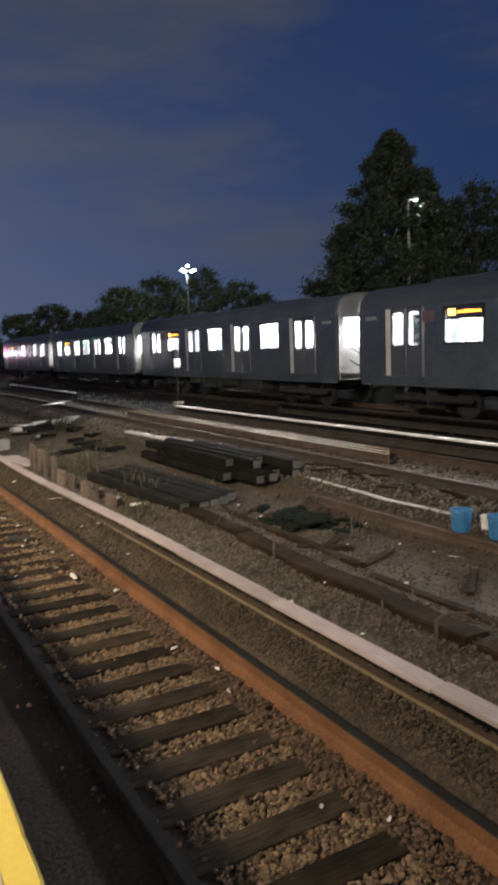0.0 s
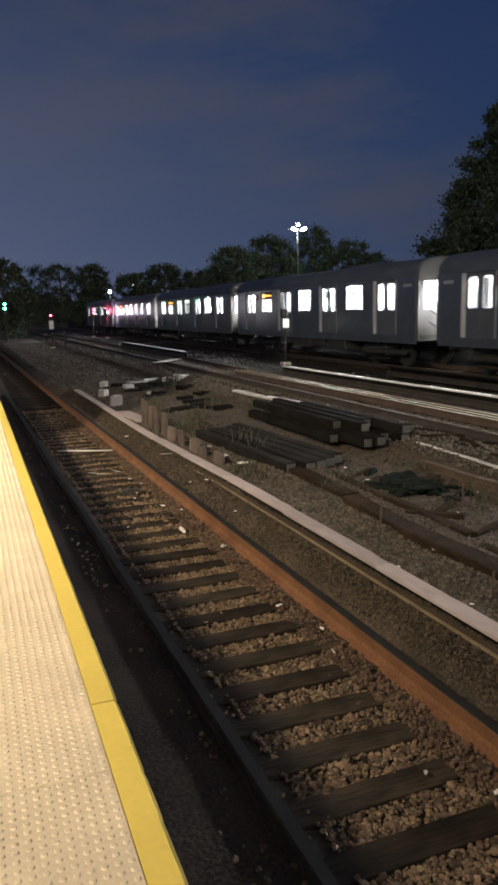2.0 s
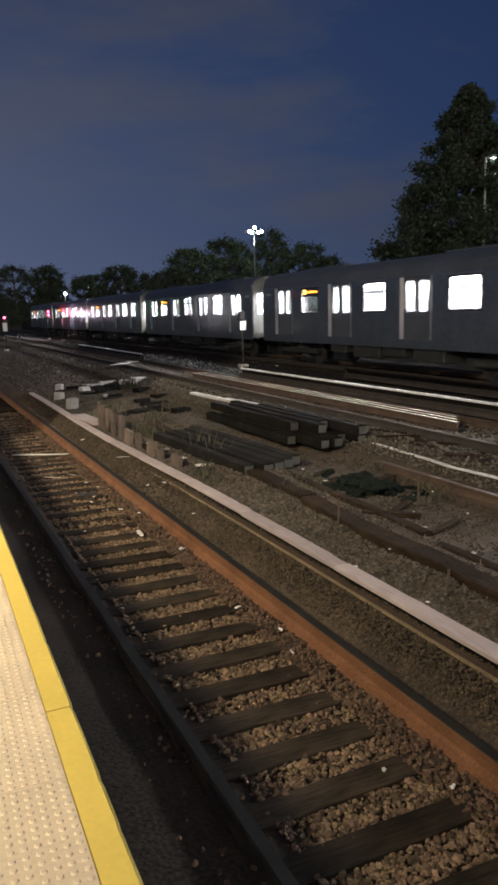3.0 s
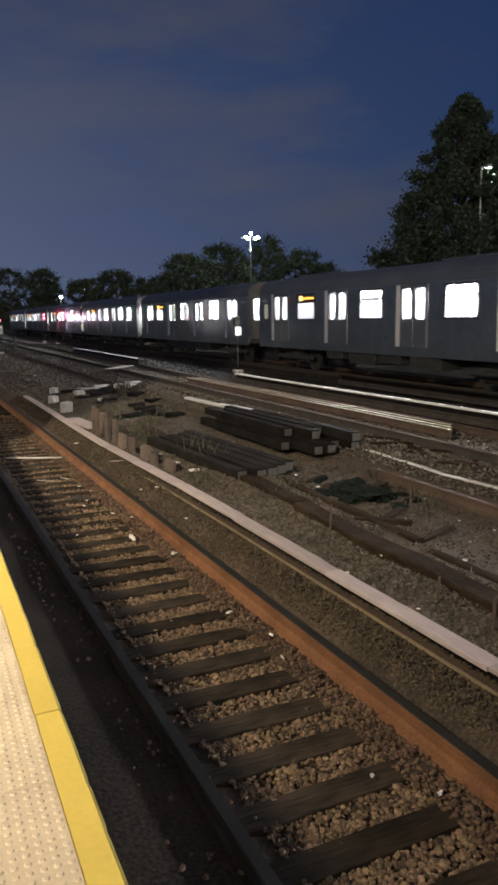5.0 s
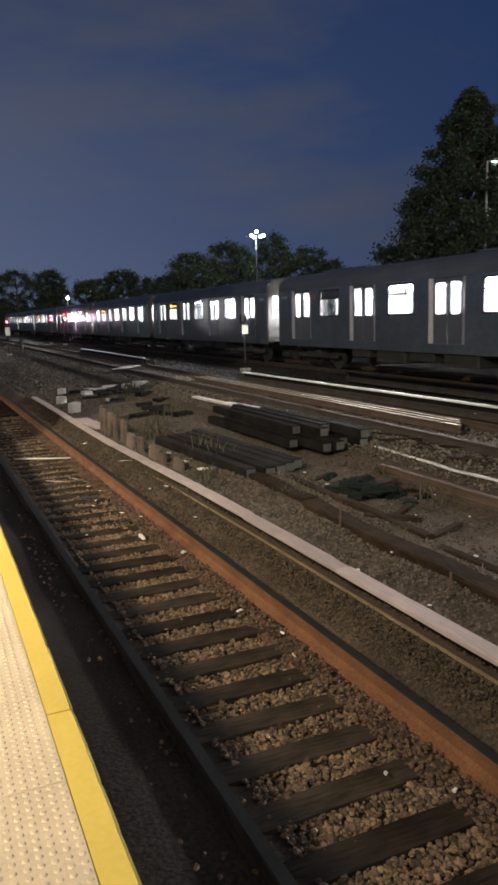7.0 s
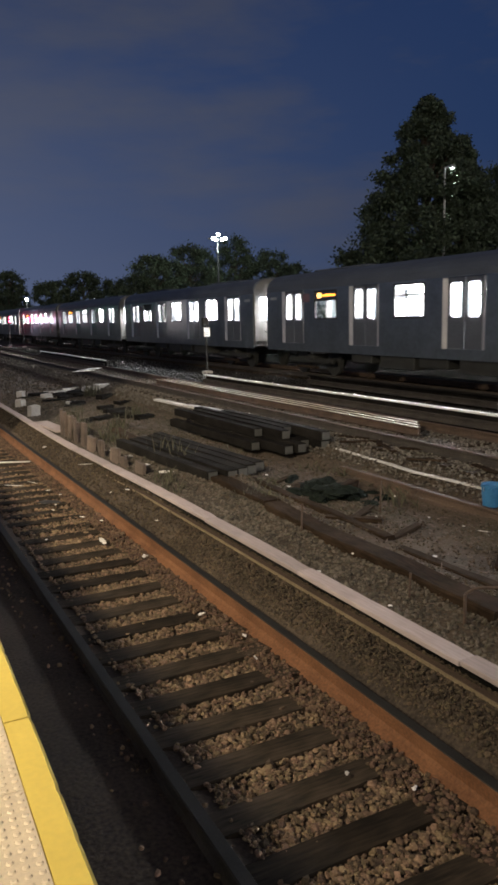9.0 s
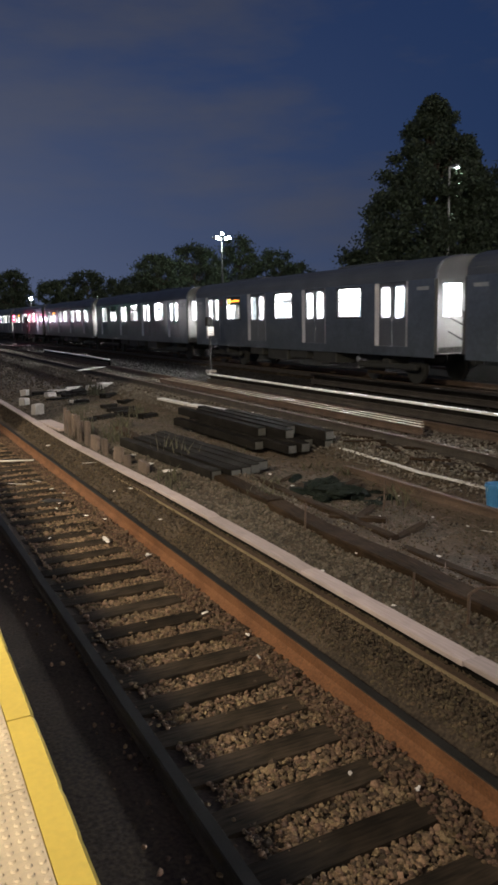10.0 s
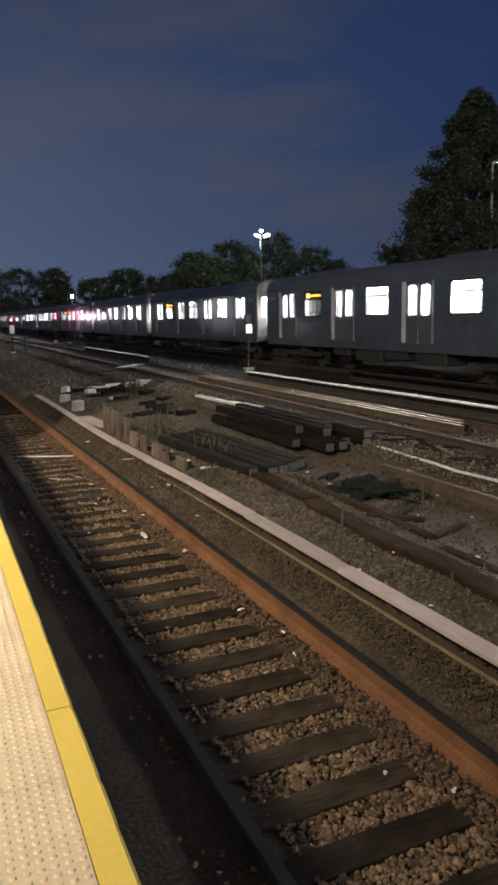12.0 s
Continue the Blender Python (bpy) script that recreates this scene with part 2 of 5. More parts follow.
AMBER = glow("amber_sign_led", (1.0, 0.36, 0.04), 3.2)
AMBER_PALE = glow("pale_amber_led", (1.0, 0.52, 0.14), 3.4)
FLOOD = glow("floodlight_lens", (0.88, 1.0, 0.97), 30.0)
RED = glow("red_signal_lens", (1.0, 0.05, 0.12), 40.0)
GREEN = glow("green_signal_lens", (0.1, 1.0, 0.45), 30.0)
WHITELENS = glow("white_lamp_lens", (0.90, 0.92, 1.0), 60.0)
FIXTURE = glow("platform_tube", (1.0, 0.80, 0.58), 6.0)


# ---- mesh helpers ----
def box_into(bm, x0, x1, y0, y1, z0, z1, m=None):
    vs = [bm.verts.new((x, y, z)) for x in (x0, x1) for y in (y0, y1) for z in (z0, z1)]
    if m is not None:
        for v in vs:
            v.co = m @ v.co
    for f in ((0, 1, 3, 2), (4, 6, 7, 5), (0, 4, 5, 1), (2, 3, 7, 6), (0, 2, 6, 4), (1, 5, 7, 3)):
        bm.faces.new([vs[i] for i in f])
    return vs


def bevel(bm, w, seg=2):
    bmesh.ops.bevel(bm, geom=list(bm.edges), offset=w, segments=seg, affect="EDGES", profile=0.6)


def finish(bm, name, mat, smooth=False):
    bmesh.ops.recalc_face_normals(bm, faces=list(bm.faces))
    me = bpy.data.meshes.new(name)
    bm.to_mesh(me)
    bm.free()
    me.materials.append(mat)
    if smooth:
        me.polygons.foreach_set("use_smooth", [True] * len(me.polygons))
    return me


def part(name, bm, mat, parent, label="", smooth=False):
    ob = new(name, bm if isinstance(bm, bpy.types.Mesh) else finish(bm, name, mat, smooth))
    ob.parent = parent
    if label:
        tagged(ob, label=label)
    return ob


def thing(name, label, category, at=(0, 0, 0), group="", kind="", rz=0.0):
    ob = new(name)
    ob.empty_display_size = 0.2
    ob.matrix_basis = pose(*at, 0, 0, rz)
    return tagged(ob, label, category, group, kind)


def solo(name, bm, mat, label, category, at=(0, 0, 0), group="", kind="", rz=0.0, smooth=False):
    ob = new(name, bm if isinstance(bm, bpy.types.Mesh) else finish(bm, name, mat, smooth))
    ob.matrix_basis = pose(*at, 0, 0, rz)
    return tagged(ob, label, category, group, kind)


def bbox(x0, x1, y0, y1, z0, z1, bev=0.0, seg=1, m=None):
    bm = bmesh.new()
    box_into(bm, x0, x1, y0, y1, z0, z1, m)
    if bev:
        bevel(bm, bev, seg)
    return bm


def cyl(bm, a, b, r0, r1=None, seg=10):
    """A capped tapered cylinder from a to b."""
    a, b = Vector(a), Vector(b)
    d = b - a
    m = Matrix.Translation((a + b) / 2) @ d.to_track_quat("Z", "Y").to_matrix().to_4x4()
    bmesh.ops.create_cone(bm, cap_ends=True, segments=seg, radius1=r0, radius2=r0 if r1 is None else r1, depth=d.length, matrix=m)


def extrude_profile(bm, prof, y0, y1, caps=True):
    a = [bm.verts.new((x, y0, z)) for x, z in prof]
    b = [bm.verts.new((x, y1, z)) for x, z in prof]
    n = len(prof)
    for i in range(n):
        j = (i + 1) % n
        bm.faces.new((a[i], a[j], b[j], b[i]))
    if caps:
        bm.faces.new(a)
        bm.faces.new(b[::-1])


def smooth01(a, b, x):
    t = min(1.0, max(0.0, (x - a) / (b - a)))
    return t * t * (3 - 2 * t)


def drift(y):
    """The platform track runs slightly towards the platform as it goes away."""
    return -0.0145 * (min(30.0, max(-10.0, y)) - 4.0)


def ground_z(x, y):
    """Height of the bed: low at the platform track, higher towards the yard tracks."""
    x -= drift(y) * (1 - smooth01(3.6, 6.0, x))
    # bed raised over the tie ends so the platform's shade looks evenly dark
    shade_fill = (0.072 * (1 - smooth01(1.38, 1.50, x)) + 0.065 * (1 - smooth01(1.02, 1.2, x))) * smooth01(0.0, 0.5, x)
    z = -0.215 + shade_fill + 0.10 * smooth01(2.80, 2.98, x) + 0.07 * smooth01(3.6, 4.6, x) + 0.175 * (smooth01(2.86, 3.22, x) - smooth01(3.40, 3.62, x)) + 0.30 * smooth01(6.2, 7.4, x) - 0.06 * smooth01(10.2, 11.5, x)
    z += 0.07 * math.exp(-((x - 4.38 - 0.045 * y) / 0.30) ** 2) * (1 - smooth01(14, 18, y)) * smooth01(-8, -4, y)
    bumpy = smooth01(3.5, 4.6, x) * (1 - smooth01(6.4, 7.4, x))
    z += (1 - smooth01(22, 27, y)) * (0.012 + 0.045 * bumpy) * noise.noise((x * 1.1, y * 0.9, 0.3)) + 0.02 * (1 - smooth01(22, 27, y)) * bumpy * noise.noise((x * 4, y * 4, 2.0))
    return z


# ---- ground ----
def build_ground():
    xs = [-900, -300, -100, -40, -15, -6] + [-3 + 0.25 * i for i in range(73)] + [16, 19, 23, 30, 45, 80, 160, 400, 900]
    ys = [-900, -300, -100, -40, -15, -6, -2] + [0 + 0.25 * i for i in range(1, 105)] + [27, 28.5, 30, 33, 37, 42, 50, 60, 75, 95, 130, 200, 400, 900, 1800]
    verts = [(x, y, ground_z(x, y)) for x in xs for y in ys]
    n = len(ys)
    faces = [(i * n + j, (i + 1) * n + j, (i + 1) * n + j + 1, i * n + j + 1) for i in range(len(xs) - 1) for j in range(n - 1)]
    me = bpy.data.meshes.new("ground")
    me.from_pydata(verts, [], faces)
    me.materials.append(GROUND)
    me.materials.append(BLACK_BED)
    # near-black bed from x=9.2 to 30
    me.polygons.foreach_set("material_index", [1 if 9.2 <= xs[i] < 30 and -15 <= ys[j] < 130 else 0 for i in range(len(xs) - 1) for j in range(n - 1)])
    me.polygons.foreach_set("use_smooth", [True] * len(me.polygons))
    tagged(new("ground", me), "brown dirt and gravel bed of the rail yard", "ground", kind="structure")


build_ground()


def stone_templates(rng, n=10):
    """A few uneven icosahedra."""
    out = []
    for _ in range(n):
        bm = bmesh.new()
        bmesh.ops.create_icosphere(bm, subdivisions=1, radius=1.0)
        for v in bm.verts:
            v.co *= rng.uniform(0.62, 1.22)
        q = np.array([v.co[:] for v in bm.verts])
        f = np.array([[v.index for v in p.verts] for p in bm.faces])
        bm.free()
        out.append((q * np.array([1.0, rng.uniform(0.7, 1.0), rng.uniform(0.55, 0.85)]), f))
    return out


def scatter_stones(name, label, spots, mat, seed):
    """One mesh of loose stones; spots are x, y, z, radius."""
    rng = np.random.default_rng(seed)
    temps = stone_templates(rng)
    vs, fs, base = [], [], 0
    for x, y, z, r in spots:
        q, f = temps[rng.integers(len(temps))]
        a, b = rng.uniform(0, 6.283), rng.uniform(-0.6, 0.6)
        rot = np.array(Euler((b, rng.uniform(-0.6, 0.6), a)).to_matrix())
        vs.append(q @ rot.T * r + (x, y, z))
        fs.append(f + base)
        base += len(q)
    v, f = np.concatenate(vs), np.concatenate(fs)
    me = bpy.data.meshes.new(name)
    me.vertices.add(len(v))
    me.vertices.foreach_set("co", v.ravel())
    me.loops.add(f.size)
    me.loops.foreach_set("vertex_index", f.ravel().astype(np.int32))
    me.polygons.add(len(f))
    me.polygons.foreach_set("loop_start", np.arange(0, f.size, 3, dtype=np.int32))
    me.polygons.foreach_set("loop_total", np.full(len(f), 3, dtype=np.int32))
    me.polygons.foreach_set("use_smooth", np.zeros(len(f), dtype=bool))
    me.update(calc_edges=True)
    me.validate()
    me.materials.append(mat)
    return tagged(new(name, me), label, "gravel", kind="stuff")


# added wall, near-black, that stands for the darkness seen under the cars
bm = bbox(18.2, 18.5, -40, 150, -0.3, 1.35, 0.02)
solo("retaining_wall", bm, BLACK_BED, "low dark wall added to darken the gap under the train", "wall", kind="structure")


# ---- running rails and sleepers ----
RAIL_PROFILE = [(-0.070, -0.152), (0.070, -0.152), (0.070, -0.143), (0.018, -0.128), (0.009, -0.110), (0.009, -0.050),
                (0.034, -0.036), (0.036, -0.008), (0.028, -0.002), (-0.028, -0.002), (-0.036, -0.008), (-0.034, -0.036),
                (-0.009, -0.050), (-0.009, -0.110), (-0.018, -0.128), (-0.070, -0.143)]
HEAD_PROFILE = [(-0.036, -0.005), (0.036, -0.005), (0.036, -0.003), (0.033, 0.0015), (-0.033, 0.0015), (-0.036, -0.003)]
# heavy rail of the platform track, its web caked with rust
OLD_RAIL_PROFILE = [(-0.098, -0.168), (0.098, -0.168), (0.098, -0.158), (0.040, -0.128), (0.022, -0.105), (0.022, -0.052),
                    (0.037, -0.040), (0.038, -0.008), (0.030, -0.002), (-0.030, -0.002), (-0.038, -0.008), (-0.037, -0.040),
                    (-0.022, -0.052), (-0.022, -0.105), (-0.040, -0.128), (-0.098, -0.158)]


def rail_piece(parent, x, y0, y1, z, mat, head=RAILTOP, skew=0.0, profile=RAIL_PROFILE):
    bm = bmesh.new()
    extrude_profile(bm, profile, y0, y1)
    r = part("rail", bm, mat, parent)
    r.matrix_basis = pose(x, 0, z, 0, 0, skew)
    bm = bmesh.new()
    extrude_profile(bm, HEAD_PROFILE, y0, y1)
    part("rail_head", bm, head, r, "dull running surface")
    return r


def tie_mesh(length=2.5, width=0.20, depth=0.18):
    bm = bmesh.new()
    box_into(bm, -length / 2, length / 2, -width / 2, width / 2, -depth, 0)
    bmesh.ops.subdivide_edges(bm, edges=[e for e in bm.edges if abs((e.verts[0].co - e.verts[1].co).x) > 1], cuts=6)
    for v in bm.verts:
        v.co += Vector((0, noise.noise(v.co * 5) * 0.012, noise.noise(v.co * 4 + Vector((3, 1, 0))) * 0.010))
    return finish(bm, "tie", TIE)


TIE_MESH = tie_mesh()


def track(name, label, cx, z, y0, y1, first, pitch, mat, tie_z=-0.155, group="yard tracks", rail_end=None, head=RUST_DARK, skew=0.0, profile=RAIL_PROFILE, near_shift=0.0):
    shear = math.tan(radians(skew))
    t = thing(name, label, "railway track", group=group)
    for s in (-1, 1):
        # left rail gets the shade-darkened material
        rail_piece(t, cx + s * 0.7535 + (near_shift if s < 0 else 0.0) + 4.0 * shear, y0, rail_end or y1, z, mat if s > 0 else BLACKRAIL, head, skew, profile)
    y = first
    i = 0
    while y < y1 and i < 150:
        if y > y0:
            o = new("tie", TIE_MESH)
            o.parent = t
            o.matrix_basis = pose(cx + random.uniform(-0.05, 0.05) - shear * (y - 4.0), y, z + tie_z + random.uniform(-0.008, 0.004), 0, 0, random.uniform(-1.6, 1.6))
        y += pitch + random.uniform(-0.012, 0.012)
        i += 1
    return t


T1, T2, T3 = 1.955, 8.48, 15.09
T2Z, T3Z = 0.45, 0.40
track("platform_track", "rusty railway track on wooden ties and brown gravel beside the platform", T1, 0.0, -30, 140, 2.81 - 0.442 * 14, 0.442, RUST, group="", head=RAILTOP, skew=0.83, profile=OLD_RAIL_PROFILE, near_shift=0.03)
track("yard_track", "brown rusty yard track with weathered ties in gravel", T2, T2Z, -40, 150, -3, 0.56, RUST_DARK)
track("train_track", "dark railway track under the passing train", T3, T3Z, -60, 220, -8, 0.56, RUST_DARK)

# gravel: dense near the platform, thinner away from it
rs = np.random.default_rng(5)


def bed(n, x0, x1, y0, y1, r0, r1, lift=0.0, keep=None, slide=False):
    out = []
    for _ in range(n):
        x, y, r = rs.uniform(x0, x1), rs.uniform(y0, y1), rs.uniform(r0, r1) * (1 if rs.random() > 0.06 else 1.5)
        if keep and not keep(x, y):
            continue
        if slide:
            x += drift(y)
        out.append((x, y, ground_z(x, y) + r * rs.uniform(0.1, 0.6) + lift, r))
    return out


def between(x, y):
    """Gravel fills the cribs, the tie tops stay mostly bare."""
    # nearly no stones below x=1.44, which keeps the shaded strip plain
    if x < 1.44 and rs.random() > 0.03:
        return False
    q = abs((y - 2.81 + 0.221) % 0.442 - 0.221)
    return q > 0.085 or rs.random() < 0.10 + 0.75 * smooth01(4.5, 11, y) or abs(x - T1) > 0.62 and rs.random() < 0.5


def patchy(x, y):
    return noise.noise((x * 0.7, y * 0.5, 7.0)) + 0.25 * noise.noise((x * 2.2, y * 2.2, 1.0)) > -0.12


spots = bed(29000, 0.9, 2.8, 1.2, 9.0, 0.011, 0.024, 0.024, between, True) + bed(19000, 0.9, 2.8, 9.0, 22.0, 0.015, 0.03, 0.024, between, True)
rusty = bed(3300, 2.37, 2.615, 1.2, 9.0, 0.010, 0.023, 0.055, None, True) + bed(2800, 2.37, 2.62, 9.0, 20.0, 0.011, 0.024, 0.055, None, True)
scatter_stones("rusty_ballast", "rust-stained small stones along the rail", rusty, RUST_STONE, 8)
spots += bed(14000, 0.9, 2.72, 1.2, 9.0, 0.007, 0.014, 0.018, between, True)
scatter_stones("track_ballast", "loose brown crushed stone between the ties", spots, STONE, 1)
spots = bed(9500, 3.36, 4.4, 1.5, 9.0, 0.010, 0.025) + bed(6500, 3.25, 4.4, 9, 24, 0.012, 0.028)
scatter_stones("side_ballast", "greyish crushed stone along the third rail", spots, STONE_GREY, 2)
spots = bed(19000, 2.775, 3.5, 1.2, 8.0, 0.007, 0.018, 0.0, None, True) + bed(12000, 2.775, 3.5, 8, 25, 0.009, 0.02, 0.0, None, True)
scatter_stones("fine_gravel", "fine brown gravel between the running rail and third rail", spots, DUST, 6)
spots = bed(14000, 4.2, 7.2, 2.0, 24, 0.008, 0.026, 0.0, patchy)
scatter_stones("scattered_gravel", "scattered small stones on dark dirt", spots, STONE_GREY, 3)
spots = bed(15000, 6.7, 9.35, 3.5, 22, 0.012, 0.028, 0.03) + bed(8000, 6.7, 9.35, 22, 42, 0.02, 0.035, 0.03) + bed(4000, 6.7, 9.35, 42, 75, 0.03, 0.05, 0.03)
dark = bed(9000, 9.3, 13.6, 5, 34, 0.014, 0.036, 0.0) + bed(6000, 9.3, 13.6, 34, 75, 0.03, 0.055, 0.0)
far = bed(8000, -1.0, 6.8, 36, 75, 0.03, 0.055, 0.0)
scatter_stones("far_gravel", "brown gravel beside the far end of the track", far, STONE_GREY, 15)
scatter_stones("cinders", "near-black stones beside the train track", dark, BLACK_BED, 12)
scatter_stones("yard_ballast", "grey-brown gravel of the yard track", spots, YARD, 4)


# ---- third rails ----
def level(y):
    return 0.0


def sag(y):
    """The cover dips where the bed has settled."""
    return -0.095 * smooth01(8.0, 14.5, y) + 0.03 * smooth01(16.5, 21.0, y)


def third_rail(name, label, x, z, pieces, joint, board_mat, cover_w=0.22, skew=0.0, dip=level, rail_mat=BLACKRAIL):
    t = thing(name, label, "third rail", (x, 0, z), group="third rails", rz=skew)
    for y0, y1 in pieces:
        y = y0
        while y < y1 - 0.2:
            e = min(y1, y + joint)
            l = e - y
            tilt = math.degrees(math.atan2(dip(e) - dip(y), l))
            bm = bmesh.new()
            extrude_profile(bm, RAIL_PROFILE, 0, l)
            r = part("contact_rail", bm, rail_mat, t)
            r.matrix_basis = pose(-0.055, y, dip(y) - 0.135, tilt)
            if rail_mat is not BLACKRAIL:
                part("worn_edge", bbox(-0.042, -0.030, 0, l, -0.028, -0.003), GOLD, r, "dull gold worn edge of the rail head")
            # dark plank added in place of the shade below the cover board
            o = part("backing_plank", bbox(0.045, 0.072, 0, l, -0.36, -0.037), CREOSOTE, t, "dark plank added for the shade under the cover board")
            o.matrix_basis = pose(0, y, dip(y), tilt)
            n = max(2, int(l / 0.16))
            bm = bmesh.new()
            ring = []
            for a in range(n + 1):
                yy = 0.004 + (l - 0.008) * a / n
                chip = random.uniform(0.004, 0.02) if a in (0, n) or random.random() < 0.10 else 0.0
                wob = 0.004 * noise.noise((yy * 1.7 + y, x, 2.0))
                ring.append([bm.verts.new(q) for q in ((-cover_w / 2 + wob, yy, -0.035), (-cover_w / 2 + wob, yy, -0.006), (-cover_w / 2 + 0.006 + wob, yy, 0.0), (cover_w / 2 - 0.006 + wob - chip, yy, 0.0), (cover_w / 2 + wob - chip, yy, -0.006), (cover_w / 2 + wob - chip, yy, -0.035))])
            for p, q in zip(ring, ring[1:]):
                for k in range(6):
                    bm.faces.new((p[k], p[(k + 1) % 6], q[(k + 1) % 6], q[k]))
            bm.faces.new(ring[0])
            bm.faces.new(ring[-1])
            o = part("cover_board", bm, board_mat, t)
            o.matrix_basis = pose(random.uniform(-0.010, 0.010), y, dip(y) + random.uniform(-0.004, 0.006), tilt)
            bm = bmesh.new()
            box_into(bm, 0.06, 0.10, 0.5, 0.58, -0.36, -0.036)
            box_into(bm, -0.18, 0.10, 0.5, 0.58, -0.40, -0.34)
            o = part("bracket", bm, RUST_DARK, t)
            o.matrix_basis = pose(0, y, dip(y), tilt)
            y = e
    return t


third_rail("third_rail", "third rail under a pale pinkish weathered cover board", 3.358, 0.235, [(-6.8, 24.0)], 2.05, BOARD, cover_w=0.165, skew=0.83, dip=sag, rail_mat=RUST_DARK)
third_rail("third_rail", "third rail with a pale cover board beside the yard track", 9.75, 0.72, [(-10, 21.9)], 3.05, BOARD_WHITE, skew=1.0, cover_w=0.125)
third_rail("third_rail", "third rail with a pale cover board beside the yard track", 9.35, 0.70, [(33.5, 48.6)], 3.05, BOARD_WHITE, cover_w=0.125)
third_rail("third_rail", "dim third rail beside the train", 12.75, 0.56, [(-10, 21)], 3.05, CREOSOTE, cover_w=0.16)

# three spare rails laid inside the yard track
spare = thing("spare_rails", "three long rusty rails stored inside the yard track", "rails")
for i, dx in enumerate((0.0, 0.20, 0.40)):
    r = rail_piece(spare, 8.62 + dx, 10.3 + 0.25 * i, 24.0, T2Z + 0.03, RUST_DARK, GOLD, skew=0.4)


# ---- platform ----
def build_platform():
    p = thing("platform", "concrete station platform with cream tactile tiles and a yellow edge", "platform", kind="structure")
    part("slab", bbox(-9.0, EDGE_X - 0.13, -30, 26.0, -0.3, PLATFORM_Z - 0.012, 0.01), CONCRETE, p)
    # edge boards
    y = 2.74 - 3.05 * 9
    while y < 25.0:
        bm = bmesh.new()
        n = 80
        for a in range(n + 1):
            yy = y + 0.004 + (3.05 - 0.008) * a / n
            w = 0.0025 * noise.noise((yy * 5, 1, 0)) - (0.010 if a in (0, n) else 0) * random.random() - (0.007 * random.random() if random.random() < 0.10 else 0)
            for x, z in ((-0.105, -0.22), (-0.105, 0.0), (0.0 + w - 0.012, 0.0), (0.0 + w, -0.012), (0.0 + w, -0.22)):
                bm.verts.new((x, yy, z))
        bm.verts.ensure_lookup_table()
        for a in range(n):
            for k in range(5):
                i, j = a * 5 + k, a * 5 + (k + 1) % 5
                bm.faces.new([bm.verts[q] for q in (i, j, j + 5, i + 5)])
        bm.faces.new([bm.verts[k] for k in range(5)])
        bm.faces.new([bm.verts[n * 5 + k] for k in range(5)])
        o = part("edge_board", bm, YELLOW, p, "yellow painted edge board with chipped rim")
        o.matrix_basis = pose(EDGE_X, 0, PLATFORM_Z + random.uniform(-0.002, 0.002))
        y += 3.05
    # tactile tiles with truncated domes
    T = 0.61
    bm = bmesh.new()
    box_into(bm, 0.002, T - 0.002, 0.002, T - 0.002, -0.010, 0.0)
    k = 16
    for a in range(k):
        for b in range(k):
            cxx, cyy = (a + 0.5) * T / k, (b + 0.5) * T / k
            lo = [bm.verts.new((cxx + 0.0115 * math.cos(q), cyy + 0.0115 * math.sin(q), 0.0005)) for q in [i * math.pi / 4 for i in range(8)]]
            hi = [bm.verts.new((cxx + 0.0075 * math.cos(q), cyy + 0.0075 * math.sin(q), 0.0050)) for q in [i * math.pi / 4 for i in range(8)]]
            for i in range(8):
                bm.faces.new((lo[i], lo[(i + 1) % 8], hi[(i + 1) % 8], hi[i]))
            bm.faces.new(hi)
    tile = finish(bm, "tile", TACTILE)
    for i in range(40):
        o = new("tile", tile)
        o.parent = p
        o.matrix_basis = pose(EDGE_X - 0.107 - T, 2.29 - 0.61 * 6 + i * T, PLATFORM_Z + random.uniform(-0.001, 0.001))
    for i in range(9):
        y0 = -30 + i * 6
        part("paving_slab", bbox(-8.9, EDGE_X - 0.73, y0 + 0.01, y0 + 5.85, PLATFORM_Z - 0.012, PLATFORM_Z, 0.004), CONCRETE, p)
    part("face_wall", bbox(EDGE_X - 0.62, EDGE_X - 0.42, -30, 26, -0.3, PLATFORM_Z - 0.2), CONCRETE, p)


build_platform()


def build_platform_lamps():
    # unseen posts; the y=24 one only carries the added fill
    for y, power, aim in PLATFORM_AND_FILL_LIGHTS:
        top = LAMP_Z
        c = thing("platform_lamp_post", "steel lamp post out of view with a lit lamp head", "lamp post", (LAMP_X - 0.5, y, PLATFORM_Z), group="platform lamp posts")
        bm = bmesh.new()
        cyl(bm, (0, 0, 0), (0, 0, top + 0.3 - PLATFORM_Z), 0.09, 0.06, 12)
        part("mast", bm, GALV, c)
        part("base", bbox(-0.18, 0.18, -0.18, 0.18, 0, 0.06, 0.01), GALV, c)
        f = part("head", bbox(-0.1, 0.66, -0.75, 0.75, top + 0.15 - PLATFORM_Z, top + 0.31 - PLATFORM_Z, 0.03, 2), GALV, c)
        bm = bmesh.new()
        cyl(bm, (0.5, -0.68, top + 0.13 - PLATFORM_Z), (0.5, 0.68, top + 0.13 - PLATFORM_Z), 0.018)
        part("tube", bm, FIXTURE, f, "glowing lamp tube")


build_platform_lamps()

# unseen block added to cut the lamp light off the far bed
bm = bbox(-8.9, -1.95, 12.1, 15.1, PLATFORM_Z, 8.6, 0.03)
solo("wall_station_house", bm, CONCRETE, "plain concrete wall added out of view to shade the far track", "wall", kind="structure")


# ---- the train ----
CAR, PITCH = 17.05, 18.29
HALF = 1.49
